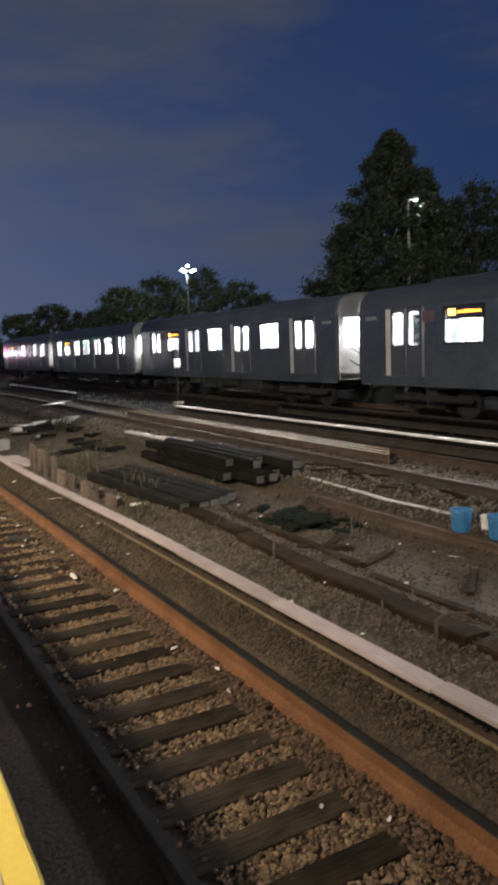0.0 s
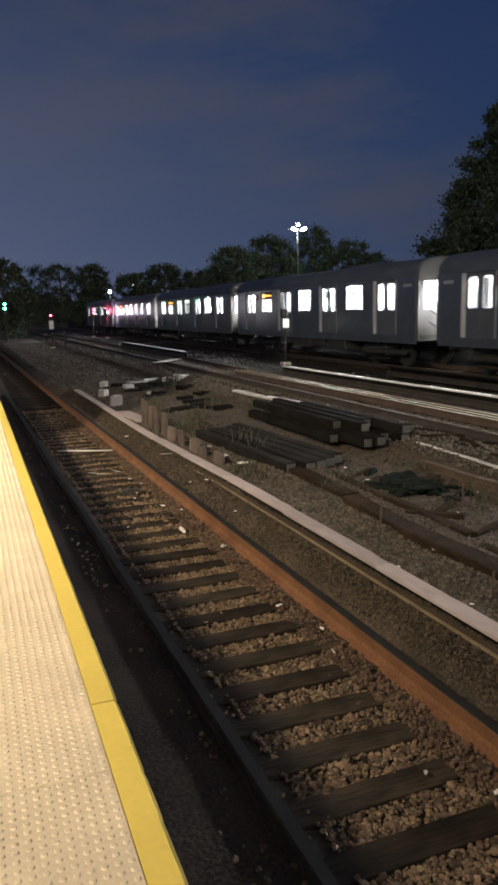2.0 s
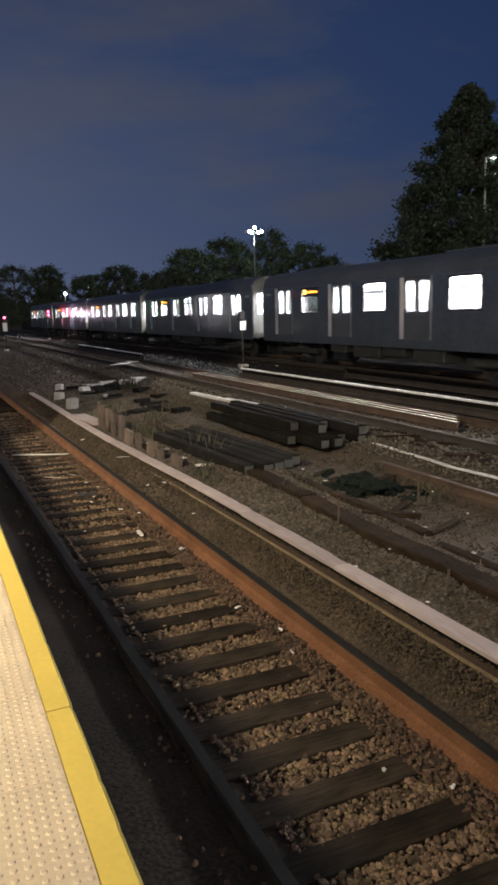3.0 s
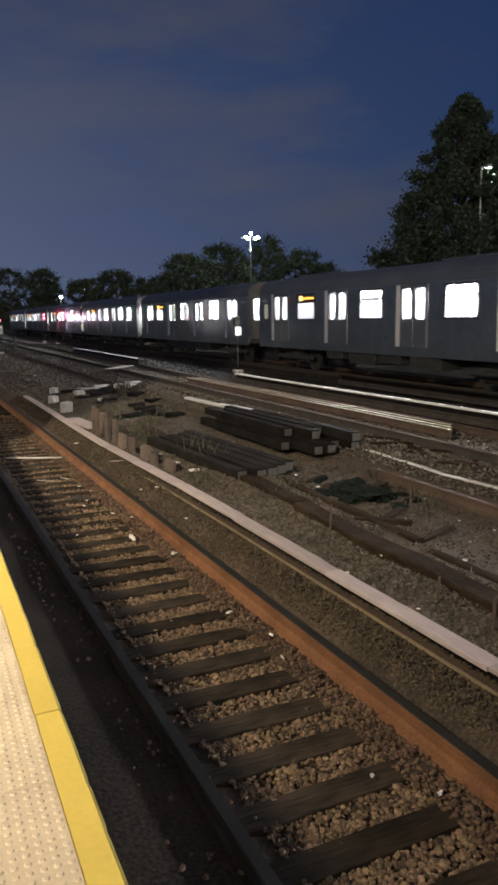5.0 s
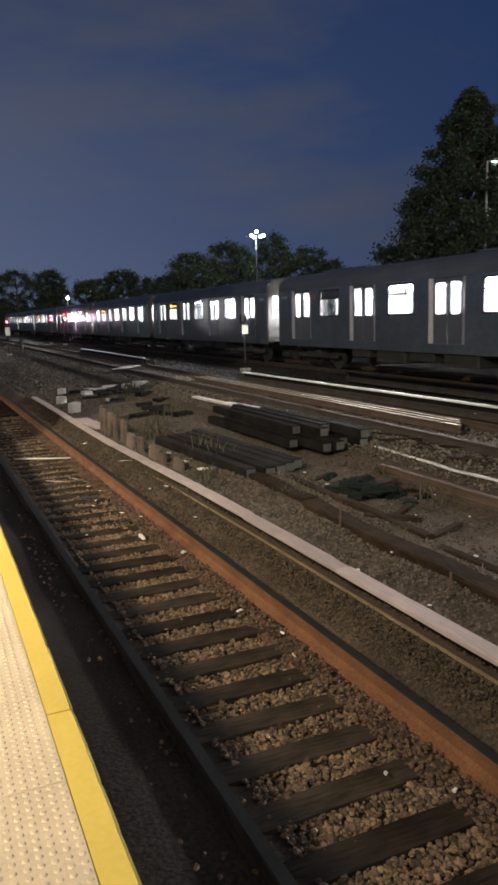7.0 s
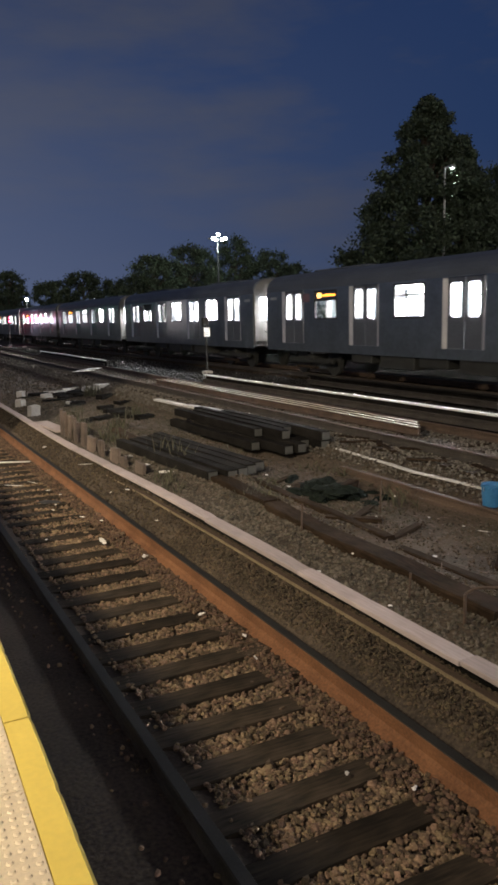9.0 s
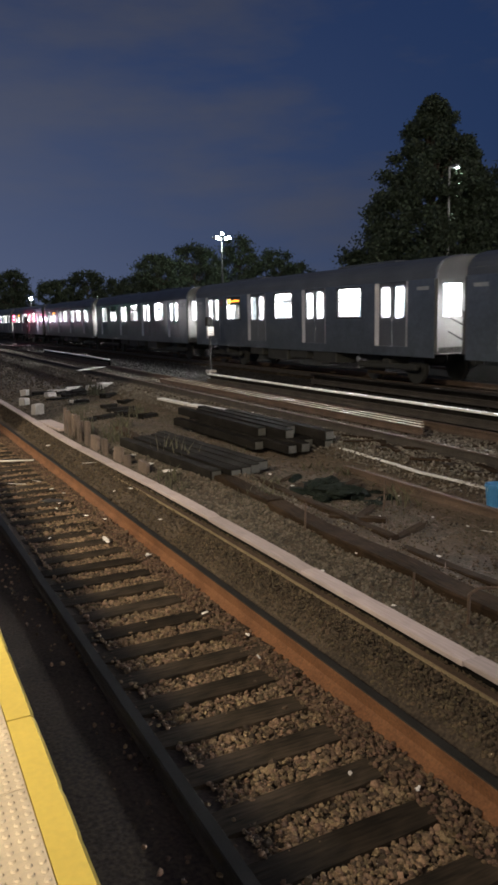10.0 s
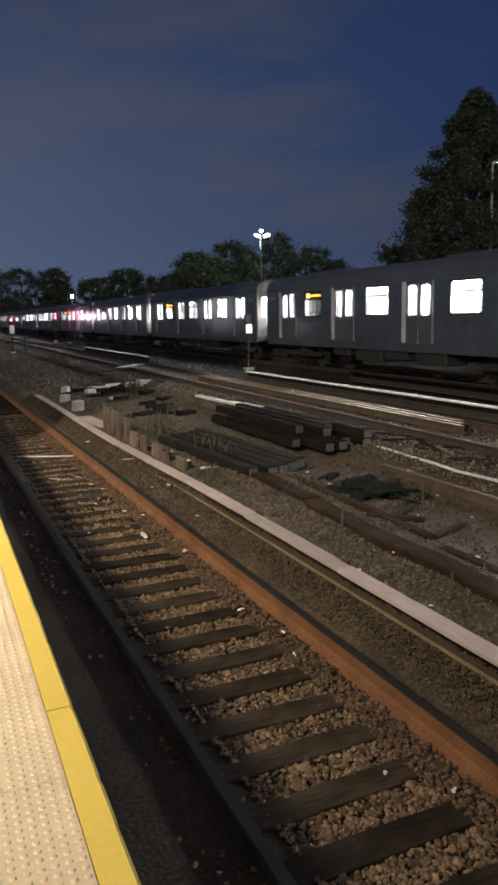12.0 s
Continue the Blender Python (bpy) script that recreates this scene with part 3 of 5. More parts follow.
DOORS = (1.94, 6.33, 10.72, 15.11)
DOOR_W, WIN_W = 1.28, 1.40
WINDOWS = (4.135, 8.525, 12.915)
Z_SKIRT, Z_EAVE = 0.86, 3.02
WIN_Z0, WIN_Z1 = 1.98, 2.93
DWIN_Z0, DWIN_Z1 = 1.96, 2.90
FLOOR_Z = 1.14


def panel_wall(bm, x0, x1, y0, y1, z0, z1, holes):
    """One closed plate with openings that go through it."""
    ys = sorted({y0, y1, *[h[0] for h in holes], *[h[1] for h in holes]})
    zs = sorted({z0, z1, *[h[2] for h in holes], *[h[3] for h in holes]})
    known = {}

    def v(x, j, k):
        if (x, j, k) not in known:
            known[x, j, k] = bm.verts.new((x, ys[j], zs[k]))
        return known[x, j, k]

    def solid(j, k):
        if not (0 <= j < len(ys) - 1 and 0 <= k < len(zs) - 1):
            return False
        my, mz = (ys[j] + ys[j + 1]) / 2, (zs[k] + zs[k + 1]) / 2
        return not any(h[0] < my < h[1] and h[2] < mz < h[3] for h in holes)

    for j in range(len(ys) - 1):
        for k in range(len(zs) - 1):
            if not solid(j, k):
                continue
            for x in (x0, x1):
                bm.faces.new((v(x, j, k), v(x, j + 1, k), v(x, j + 1, k + 1), v(x, j, k + 1)))
            for dj, dk, a, b in ((-1, 0, (j, k), (j, k + 1)), (1, 0, (j + 1, k), (j + 1, k + 1)), (0, -1, (j, k), (j + 1, k)), (0, 1, (j, k + 1), (j + 1, k + 1))):
                if not solid(j + dj, k + dk):
                    bm.faces.new((v(x0, *a), v(x0, *b), v(x1, *b), v(x1, *a)))


def rounded_ring(bm, y0, y1, z0, z1, w, r, x0, x1, seg=5):
    """A frame with rounded inner corners, in the plane of the car side."""
    def loop(a, b, c, d, rad, x):
        pts = []
        for cy, cz, q0 in ((b - rad, d - rad, 0), (a + rad, d - rad, 90), (a + rad, c + rad, 180), (b - rad, c + rad, 270)):
            for i in range(seg + 1):
                q = radians(q0 + 90 * i / seg)
                pts.append(bm.verts.new((x, cy + rad * math.cos(q), cz + rad * math.sin(q))))
        return pts
    A = [loop(y0 - w, y1 + w, z0 - w, z1 + w, 0.006, x) for x in (x0, x1)]
    B = [loop(y0, y1, z0, z1, r, x) for x in (x0, x1)]
    n = len(A[0])
    for i in range(n):
        j = (i + 1) % n
        bm.faces.new((A[0][i], A[0][j], B[0][j], B[0][i]))
        bm.faces.new((A[1][i], A[1][j], B[1][j], B[1][i]))
        bm.faces.new((B[0][i], B[0][j], B[1][j], B[1][i]))
        bm.faces.new((A[0][i], A[0][j], A[1][j], A[1][i]))


def build_car():
    car = thing("subway_car", "stainless steel subway car with brightly lit windows", "train car", group="cars of the passing train")
    sign_y = CAR - WINDOWS[0]
    for s in (-1, 1):
        holes = [(d - DOOR_W / 2 - 0.15, d + DOOR_W / 2 + 0.15, FLOOR_Z, 3.0) for d in DOORS]
        holes += [(w - WIN_W / 2, w + WIN_W / 2, WIN_Z0, WIN_Z1) for w in WINDOWS]
        bm = bmesh.new()
        xa, xb = sorted((s * HALF, s * (HALF - 0.05)))
        panel_wall(bm, xa, xb, 0, CAR, Z_SKIRT, Z_EAVE, holes)
        part("side_wall", bm, STEEL, car)
        # windows
        for w in WINDOWS:
            is_sign = abs(w - sign_y) < 0.1
            wf = bmesh.new()
            x0, x1 = sorted((s * (HALF + 0.006), s * (HALF - 0.03)))
            rounded_ring(wf, w - WIN_W / 2 + 0.05, w + WIN_W / 2 - 0.05, WIN_Z0 + 0.04, WIN_Z1 - 0.04, 0.052, 0.07, x0, x1)
            box_into(wf, x0, x1, w - WIN_W / 2 + 0.04, w + WIN_W / 2 - 0.04, 2.60, 2.645)
            win = part("window", wf, RUBBER, car)
            part("pane", bbox(*sorted((s * (HALF - 0.02), s * (HALF - 0.026))), w - WIN_W / 2 + 0.03, w + WIN_W / 2 - 0.03, WIN_Z0 + 0.02, WIN_Z1 - 0.02), GLASS if s < 0 else GLASS_FAR, win)
            if is_sign:
                sg = part("destination_sign", bbox(*sorted((s * (HALF - 0.03), s * (HALF - 0.14))), w - WIN_W / 2 + 0.06, w + WIN_W / 2 - 0.06, 2.62, 2.92, 0.01), DARKMETAL, win, "dark destination sign box with amber lit bars")
                q = s * (HALF - 0.029)
                a, b = sorted((q, q + s * 0.004))
                bm = bmesh.new()
                # bullet, then one long line with a short rise
                box_into(bm, a, b, w - 0.56, w + 0.24, 2.735, 2.80)
                box_into(bm, a, b, w - 0.30, w + 0.02, 2.80, 2.815)
                part("sign_bars", bm, AMBER, sg, "glowing amber bars")
                part("sign_bullet", bbox(a, b, w + 0.29, w + 0.55, 2.69, 2.86), AMBER_PALE, sg, "glowing pale amber block")
        # doors
        for d in DOORS:
            dr = part("doorway", bbox(*sorted((s * HALF, s * (HALF + 0.010))), d - DOOR_W / 2 - 0.15, d + DOOR_W / 2 + 0.15, 3.0, 3.03, 0.003), STEEL, car)
            for k in (-1, 1):
                bm = bmesh.new()
                ye = d + k * DOOR_W / 2
                foot = [(s * (HALF - 0.001), ye + k * 0.15), (s * (HALF - 0.060), ye - k * 0.012), (s * (HALF - 0.100), ye - k * 0.012), (s * (HALF - 0.100), ye + k * 0.15)]
                lo = [bm.verts.new((x, y, FLOOR_Z)) for x, y in foot]
                hi = [bm.verts.new((x, y, 3.0)) for x, y in foot]
                for q in range(4):
                    bm.faces.new((lo[q], lo[(q + 1) % 4], hi[(q + 1) % 4], hi[q]))
                bm.faces.new(lo)
                bm.faces.new(hi)
                part("door_pocket", bm, POCKET, dr, "bright bevelled door pocket")
            for k in (-1, 1):
                y0, y1 = sorted((d + k * 0.006, d + k * DOOR_W / 2))
                wy0, wy1 = y0 + 0.085, y1 - 0.065
                if k < 0:
                    wy0, wy1 = y0 + 0.065, y1 - 0.085
                bm = bmesh.new()
                a, b = sorted((s * (HALF - 0.052), s * (HALF - 0.082)))
                panel_wall(bm, a, b, y0, y1, FLOOR_Z - 0.02, 3.04, [(wy0, wy1, DWIN_Z0, DWIN_Z1)])
                leaf = part("door_leaf", bm, STEEL_DOOR, dr)
                bm = bmesh.new()
                rounded_ring(bm, wy0 + 0.015, wy1 - 0.015, DWIN_Z0 + 0.015, DWIN_Z1 - 0.015, 0.02, 0.09, a - 0.004, b + 0.004)
                gk = part("door_gasket", bm, RUBBER, dr)
                part("door_pane", bbox(a + 0.012, a + 0.018, wy0, wy1, DWIN_Z0, DWIN_Z1), GLASS if s < 0 else GLASS_FAR, dr)
        # flag decal and number plate shapes
        part("flag_decal", bbox(*sorted((s * HALF, s * (HALF + 0.004))), CAR - 3.12, CAR - 2.68, 2.58, 2.86), FLAG, car, "small striped flag sticker")
        part("number_plate", bbox(*sorted((s * HALF, s * (HALF + 0.006))), CAR - 0.75, CAR - 0.25, 2.72, 2.82), GALV, car)
        part("number_plate", bbox(*sorted((s * HALF, s * (HALF + 0.006))), 0.25, 0.75, 2.72, 2.82), GALV, car)
    # roof
    prof = []
    for i in range(17):
        q = math.pi * i / 16
        c, sn = math.cos(q), math.sin(q)
        prof.append((HALF * math.copysign(abs(c) ** 0.62, c) * 0.998, Z_EAVE + 0.66 * sn ** 0.75))
    inner = [(x * 0.96, Z_EAVE + (z - Z_EAVE) * 0.93 - 0.0) for x, z in prof[::-1]]
    bm = bmesh.new()
    extrude_profile(bm, prof + inner, 0.0, CAR)
    part("roof", bm, ROOF, car, smooth=False)
    for y in (4.5, 13.4):
        part("roof_unit", bbox(-0.62, 0.62, y - 1.6, y + 1.6, 3.66, 3.73, 0.03, 2), ROOF, car)
    # ends with door window
    for y0, y1, o in ((0.0, 0.05, -1), (CAR - 0.05, CAR, 1)):
        bm = bmesh.new()
        for x0, x1, z0, z1 in ((-HALF + 0.05, -1.18, 0.95, 3.02), (1.18, HALF - 0.05, 0.95, 3.02), (-1.18, 1.18, 0.95, 1.98), (-1.18, 1.18, 2.9, 3.02), (-0.50, -0.36, 1.98, 2.9), (0.36, 0.50, 1.98, 2.9)):
            box_into(bm, x0, x1, y0, y1, z0, z1)
        bmesh.ops.remove_doubles(bm, verts=bm.verts, dist=1e-4)
        end = part("end_wall", bm, ENDSTEEL, car, "pale end wall with a passage door and side windows")
        bm = bmesh.new()
        arc = [(x * 0.955, z - 0.03) for x, z in prof]
        extrude_profile(bm, [(a, max(b, Z_EAVE)) for a, b in arc], y0, y1)
        part("end_arch", bm, ENDSTEEL, car)
        yy = y0 - 0.02 if o < 0 else y1
        for x in (-0.45, 0.42):
            part("door_frame", bbox(x, x + 0.03, yy, yy + 0.02, 1.0, 2.98), STEEL_DOOR, end)
        for x0, x1 in ((-1.18, -0.5), (-0.36, 0.36), (0.5, 1.18)):
            part("end_pane", bbox(x0, x1, y0 + 0.02, y0 + 0.026, 1.98, 2.9), GLASS, end)
        # bonnet side lips and folding safety gates
        yo = y0 if o < 0 else y1
        for x in (-1.46, 1.40):
            part("corner_post", bbox(x, x + 0.06, min(yo, yo + o * 0.10), max(yo, yo + o * 0.10), 1.0, 3.0), ENDSTEEL, car)
        for x in (-1.0, 1.0):
            bm = bmesh.new()
            ya, ym = yo + o * 0.03, yo + o * 0.60
            for z in (1.35, 1.75, 2.1):
                cyl(bm, (x, ya, z + 0.22), (x, ym, z), 0.016, seg=6)
            cyl(bm, (x, ym, 1.0), (x, ym, 2.12), 0.014, seg=6)
            part("safety_gate", bm, RUBBER, car)
        part("coupler", bbox(-0.16, 0.16, min(yo, yo + o * 0.2), max(yo, yo + o * 0.61), 0.62, 0.88, 0.02), UNDER, car)
    # floor, underframe boxes, trucks
    part("floor_pan", bbox(-HALF + 0.05, HALF - 0.05, 0.0, CAR, 0.98, FLOOR_Z), UNDER, car)
    for y, l, h in ((5.8, 1.5, 0.5), (7.6, 1.2, 0.42), (9.2, 1.6, 0.52), (11.0, 1.1, 0.4)):
        for s in (-1, 1):
            part("equipment_box", bbox(*sorted((s * 1.38, s * 0.55)), y - l / 2, y + l / 2, 0.98 - h, 0.975, 0.03), UNDER, car)
    for y in (2.6, CAR - 2.6):
        tr = part("truck", bbox(-1.16, 1.16, y - 0.2, y + 0.2, 0.45, 0.75, 0.05), UNDER, car)
        for s in (-1, 1):
            part("side_frame", bbox(*sorted((s * 1.20, s * 1.02)), y - 1.5, y + 1.5, 0.42, 0.60, 0.05), UNDER, tr)
            part("shoe_beam", bbox(*sorted((s * 1.34, s * 1.22)), y - 0.7, y + 0.7, 0.26, 0.34, 0.02), TIMBER, tr)
            for dy in (-1.05, 1.05):
                bm = bmesh.new()
                cyl(bm, (s * 0.70, y + dy, 0.43), (s * 0.83, y + dy, 0.43), 0.43, seg=24)
                part("wheel", bm, UNDER, tr)
    # interior
    part("floor", bbox(-HALF + 0.08, HALF - 0.08, 0.05, CAR - 0.05, FLOOR_Z, FLOOR_Z + 0.02), SEAT, car)
    part("ceiling_panel", bbox(-HALF + 0.07, HALF - 0.07, 0.06, CAR - 0.06, 3.05, 3.08), INTERIOR, car)
    for s in (-1, 1):
        part("ceiling_light", bbox(*sorted((s * 0.55, s * 0.85)), 0.4, CAR - 0.4, 3.02, 3.045), CARLIGHT, car, "glowing ceiling light strip")
        segs = [(0.1, 1.2)] + [(a + 0.75, b - 0.75) for a, b in zip(DOORS, DOORS[1:])] + [(15.86, CAR - 0.1)]
        for a, b in segs:
            part("wall_panel", bbox(*sorted((s * (HALF - 0.056), s * (HALF - 0.07))), a, b, FLOOR_Z, 1.95), INTERIOR, car)
            if b - a > 2:
                bm = bmesh.new()
                box_into(bm, *sorted((s * (HALF - 0.08), s * (HALF - 0.52))), a, b, 1.52, 1.60)
                box_into(bm, *sorted((s * (HALF - 0.08), s * (HALF - 0.14))), a, b, 1.60, 1.97)
                part("bench", bm, SEAT, car)
        for d in DOORS:
            bm = bmesh.new()
            cyl(bm, (s * 0.9, d + 0.75, FLOOR_Z), (s * 0.9, d + 0.75, 3.04), 0.016, seg=6)
            part("grab_pole", bm, GALV, car)
    return car


first_car = build_car()
for o in first_car.children_recursive:
    if o.name.split(".")[0] in ("pane", "door_pane", "end_pane"):
        o.visible_shadow = False
cars = [first_car] + [copy_thing(first_car, pose(T3, -100, T3Z)) for _ in range(9)]


# the leading car of the second half has an unlit cab with a pale panel as side window
cab = cars[5]
# plate added inside the cab end to block its light
part("cab_partition", bbox(-1.40, 1.40, CAR - 0.38, CAR - 0.33, FLOOR_Z + 0.02, 3.04), DARKMETAL, cab)
bm = bmesh.new()
rounded_ring(bm, CAR - 0.86, CAR - 0.50, 2.02, 2.62, 0.03, 0.05, -HALF - 0.012, -HALF + 0.002)
cab_window = part("cab_window", bm, RUBBER, cab)
part("blind", bbox(-HALF - 0.006, -HALF + 0.002, CAR - 0.86, CAR - 0.50, 2.02, 2.62), SIGNWHITE, cab_window, "pale panel standing in for the cab window glass")


# one car runs with its destination sign dark
for o in [o for o in cars[6].children_recursive if o.name.startswith(("sign_bars", "sign_bullet"))]:
    bpy.data.objects.remove(o)


def lead_gap(t):
    """Where the rear end of the third car is along the track."""
    return 18.87 + 10.463 * t - 0.1847 * t * t + 0.002424 * t ** 3


# ---- signals, poles, lamps ----
def build_signal(x, y, z0, h, name="signal", sign=True):
    s = thing(name, "dark railway signal head on a post with a small white plate" if sign else "dark post with a railway signal head and light", "signal", (x, y, z0), group="signals")
    bm = bmesh.new()
    cyl(bm, (0, 0, 0), (0, 0, h), 0.038)
    part("post", bm, RUBBER, s)
    part("base", bbox(-0.18, 0.18, -0.18, 0.18, 0, 0.12, 0.02), CONCRETE, s)
    return s


def build_things():
    x, y = SIGNAL_NEAR
    s = build_signal(x, y, 0.2, 2.0)
    part("head", bbox(-0.14, 0.14, -0.02, 0.18, 1.95, 2.34, 0.06, 3), RUBBER, s)
    part("plate", bbox(-0.14, 0.14, -0.10, -0.08, 1.55, 1.92, 0.006), SIGNWHITE, s, "small white plate")
    bm = bmesh.new()
    for z in (1.63, 1.71, 1.79):
        box_into(bm, -0.09, 0.09, -0.104, -0.1005, z, z + 0.03)
    part("plate_marks", bm, GALV, s)
    # far signal with red lights, then an added post that hides the white streak light
    x, y = SIGNAL_FAR
    s = build_signal(x, y, 0.2, 2.6, sign=False)
    part("head", bbox(-0.2, 0.2, -0.1, 0.15, 2.2, 3.1, 0.05, 2), DARKMETAL, s)
    for z in (2.85, 2.5):
        bm = bmesh.new()
        bmesh.ops.create_uvsphere(bm, u_segments=12, v_segments=8, radius=0.08, matrix=Matrix.Translation((0.1, -0.12, z)))
        part("lens", bm, RED, s, "glowing red lens")
    # added post: its head screens the streak light from view
    s = build_signal(SIGNAL_FAR[0] + 0.3, SIGNAL_FAR[1] - 6.4, 0.2, 2.3, sign=False)
    part("head", bbox(-0.14, 0.14, -0.1, 0.15, 2.2, 2.75, 0.05, 2), DARKMETAL, s)
    bm = bmesh.new()
    bmesh.ops.create_uvsphere(bm, u_segments=12, v_segments=8, radius=0.08, matrix=Matrix.Translation((0.14, 0.1, 2.5)))
    part("lens", bm, WHITELENS, s, "glowing white lens")
    # small dwarf signal beside the far tracks
    s = build_signal(6.0, 60.0, 0.0, 1.6, sign=False)
    part("head", bbox(-0.2, 0.2, -0.08, 0.12, 1.45, 2.7, 0.05, 2), DARKMETAL, s)
    part("plate", bbox(-0.18, 0.18, -0.12, -0.09, 1.5, 2.15, 0.02), SIGNWHITE, s, "white plate")
    bm = bmesh.new()
    bmesh.ops.create_uvsphere(bm, u_segments=10, v_segments=6, radius=0.07, matrix=Matrix.Translation((0, -0.1, 2.55)))
    part("lens", bm, RED, s, "dim red lens")
    part("post_stub", bbox(0.9, 1.1, -0.1, 0.1, 0.0, 1.3, 0.02), DARKMETAL, s)
    # light tower
    t = thing("light_tower", "tall floodlight tower with bright white lamps", "lamp post", (TOWER[0], TOWER[1], 0))
    bm = bmesh.new()
    cyl(bm, (0, 0, 0), (0, 0, TOWER[2] - 1.5), 0.18, 0.10, 12)
    part("mast", bm, DARKMETAL, t)
    # top of the mast paler: the floodlights' light put into its colour
    bm = bmesh.new()
    cyl(bm, (0, 0, TOWER[2] - 1.5), (0, 0, TOWER[2]), 0.10, 0.09, 12)
    part("mast_head", bm, GALV, t)
    part("crossarm", bbox(-1.1, 1.1, -0.08, 0.08, TOWER[2] - 0.1, TOWER[2] + 0.05, 0.02), GALV, t)
    for dx, dz in ((-0.72, 0.0), (-0.1, 0.42), (0.72, 0.02), (-0.42, -0.12), (0.36, -0.1)):
        h = part("floodlight", bbox(dx - 0.2, dx + 0.2, -0.45, -0.1, TOWER[2] + dz - 0.18, TOWER[2] + dz + 0.16, 0.05, 2), GALV, t)
        part("lens", bbox(dx - 0.16, dx + 0.16, -0.47, -0.455, TOWER[2] + dz - 0.14, TOWER[2] + dz + 0.12), FLOOD, h, "glowing white lens")
    # distant lamp
    t = thing("street_lamp", "distant bright white lamp on a pole", "lamp post", (15.4, 86, 0))
    bm = bmesh.new()
    cyl(bm, (0, 0, 0), (0, 0, 5.0), 0.10, 0.06)
    part("mast", bm, GALV, t)
    bm = bmesh.new()
    bmesh.ops.create_uvsphere(bm, u_segments=14, v_segments=8, radius=0.17, matrix=Matrix.Translation((0, -0.2, 5.05)))
    part("lens", bm, FLOOD, t, "glowing white globe")
    for x, y, z in ((27.0, 128, 7.2), (31.5, 118, 6.0), (35.5, 118, 6.1)):
        t = thing("street_lamp", "distant small white lamp on a thin pole", "lamp post", (x, y, 0), group="distant lamps")
        bm = bmesh.new()
        cyl(bm, (0, 0, 0), (0, 0, z), 0.1, 0.06, 8)
        part("mast", bm, DARKMETAL, t)
        bm = bmesh.new()
        bmesh.ops.create_uvsphere(bm, u_segments=10, v_segments=6, radius=0.13, matrix=Matrix.Translation((0, -0.1, z + 0.1)))
        part("lens", bm, FLOOD, t, "glowing white lens")
    # pole in front of the large tree
    t = thing("light_pole", "pale steel light pole among dark leaves", "lamp post", (POLE[0], POLE[1], 0))
    bm = bmesh.new()
    cyl(bm, (0, 0, 0), (0, 0, POLE[2]), 0.13, 0.085, 12)
    part("mast", bm, GALV, t)
    part("arm", bbox(0, 0.55, -0.05, 0.05, POLE[2] - 0.05, POLE[2] + 0.05, 0.02), GALV, t)
    h = part("floodlight", bbox(0.35, 0.8, -0.3, 0.2, POLE[2] - 0.02, POLE[2] + 0.2, 0.05, 2), GALV, t)
    part("lens", bbox(0.4, 0.75, -0.28, 0.15, POLE[2] - 0.03, POLE[2] - 0.022), FLOOD, h, "glowing lens")


build_things()


# ---- trees ----
def tree(name, label, x, y, height, width, seed, leaves, leaf, base=0.15, shape="round", group=""):
    """Tapered trunk with limbs and a crown of leaf clumps with gaps."""
    rng = np.random.default_rng(seed)
    t = thing(name, label, "tree", (x, y, ground_z(x, y)), group=group)
    bm = bmesh.new()
    cyl(bm, (0, 0, -0.2), (0.1, 0, height * 0.45), height * 0.025, height * 0.016, 10)
    cyl(bm, (0.1, 0, height * 0.44), (0, 0.1, height * 0.85), height * 0.016, height * 0.005, 8)
    part("trunk", bm, BARK, t)
    clumps = []
    n = 320 if shape == "cone" else 120
    for i in range(n):
        h = base + (1 - base) * rng.random() ** (1.1 if shape == "cone" else 0.9)
        if shape == "cone":
            r = width / 2 * (1.0 - ((h - base) / (1 - base)) ** 1.7) * (0.92 + 0.16 * rng.random()) + 0.015 * width
        else:
            u = (h - base) / (1 - base)
            r = width / 2 * math.sqrt(max(0.03, 1 - (2 * u - 0.9) ** 2 / 1.3))
        a = rng.uniform(0, 6.283)
        q = r * rng.uniform(0.1, 1.0) ** 0.5
        taper = 1.0 - 0.72 * (h - base) / (1 - base) if shape == "cone" else 1.0
        clumps.append((q * math.cos(a), q * math.sin(a), h * height * 0.95, rng.uniform(0.07, 0.13) * (width + height) / 2 * taper))
    bm = bmesh.new()
    for c in clumps[::4]:
        cyl(bm, (0, 0, min(c[2] * 0.75, height * 0.7)), (c[0] * 0.9, c[1] * 0.9, c[2]), height * 0.008, height * 0.002, 5)
    part("crown_wood", bm, BARK, t)
    which = rng.integers(0, n, leaves)
    C = np.array(clumps)[which]
    d = rng.normal(size=(leaves, 3))
    d /= np.linalg.norm(d, axis=1)[:, None]
    pos = C[:, :3] + d * (C[:, 3] * np.minimum(1.35, np.abs(rng.normal(0, 0.60, leaves))))[:, None] * np.array([1, 1, 0.72])
    u = rng.normal(size=(leaves, 3))
    u /= np.linalg.norm(u, axis=1)[:, None]
    w = np.cross(u, rng.normal(size=(leaves, 3)))
    w /= np.linalg.norm(w, axis=1)[:, None]
    sz = leaf * rng.uniform(0.6, 1.4, leaves)[:, None]
    V = np.stack([pos - u * sz, pos + w * sz * 0.5, pos + u * sz, pos - w * sz * 0.5], 1).reshape(-1, 3)
    F = np.arange(leaves * 4).reshape(-1, 4)
    me = bpy.data.meshes.new("crown")
    me.from_pydata(V.tolist(), [], F.tolist())
    me.materials.append(LEAF)
    part("crown", me, LEAF, t)
    return t


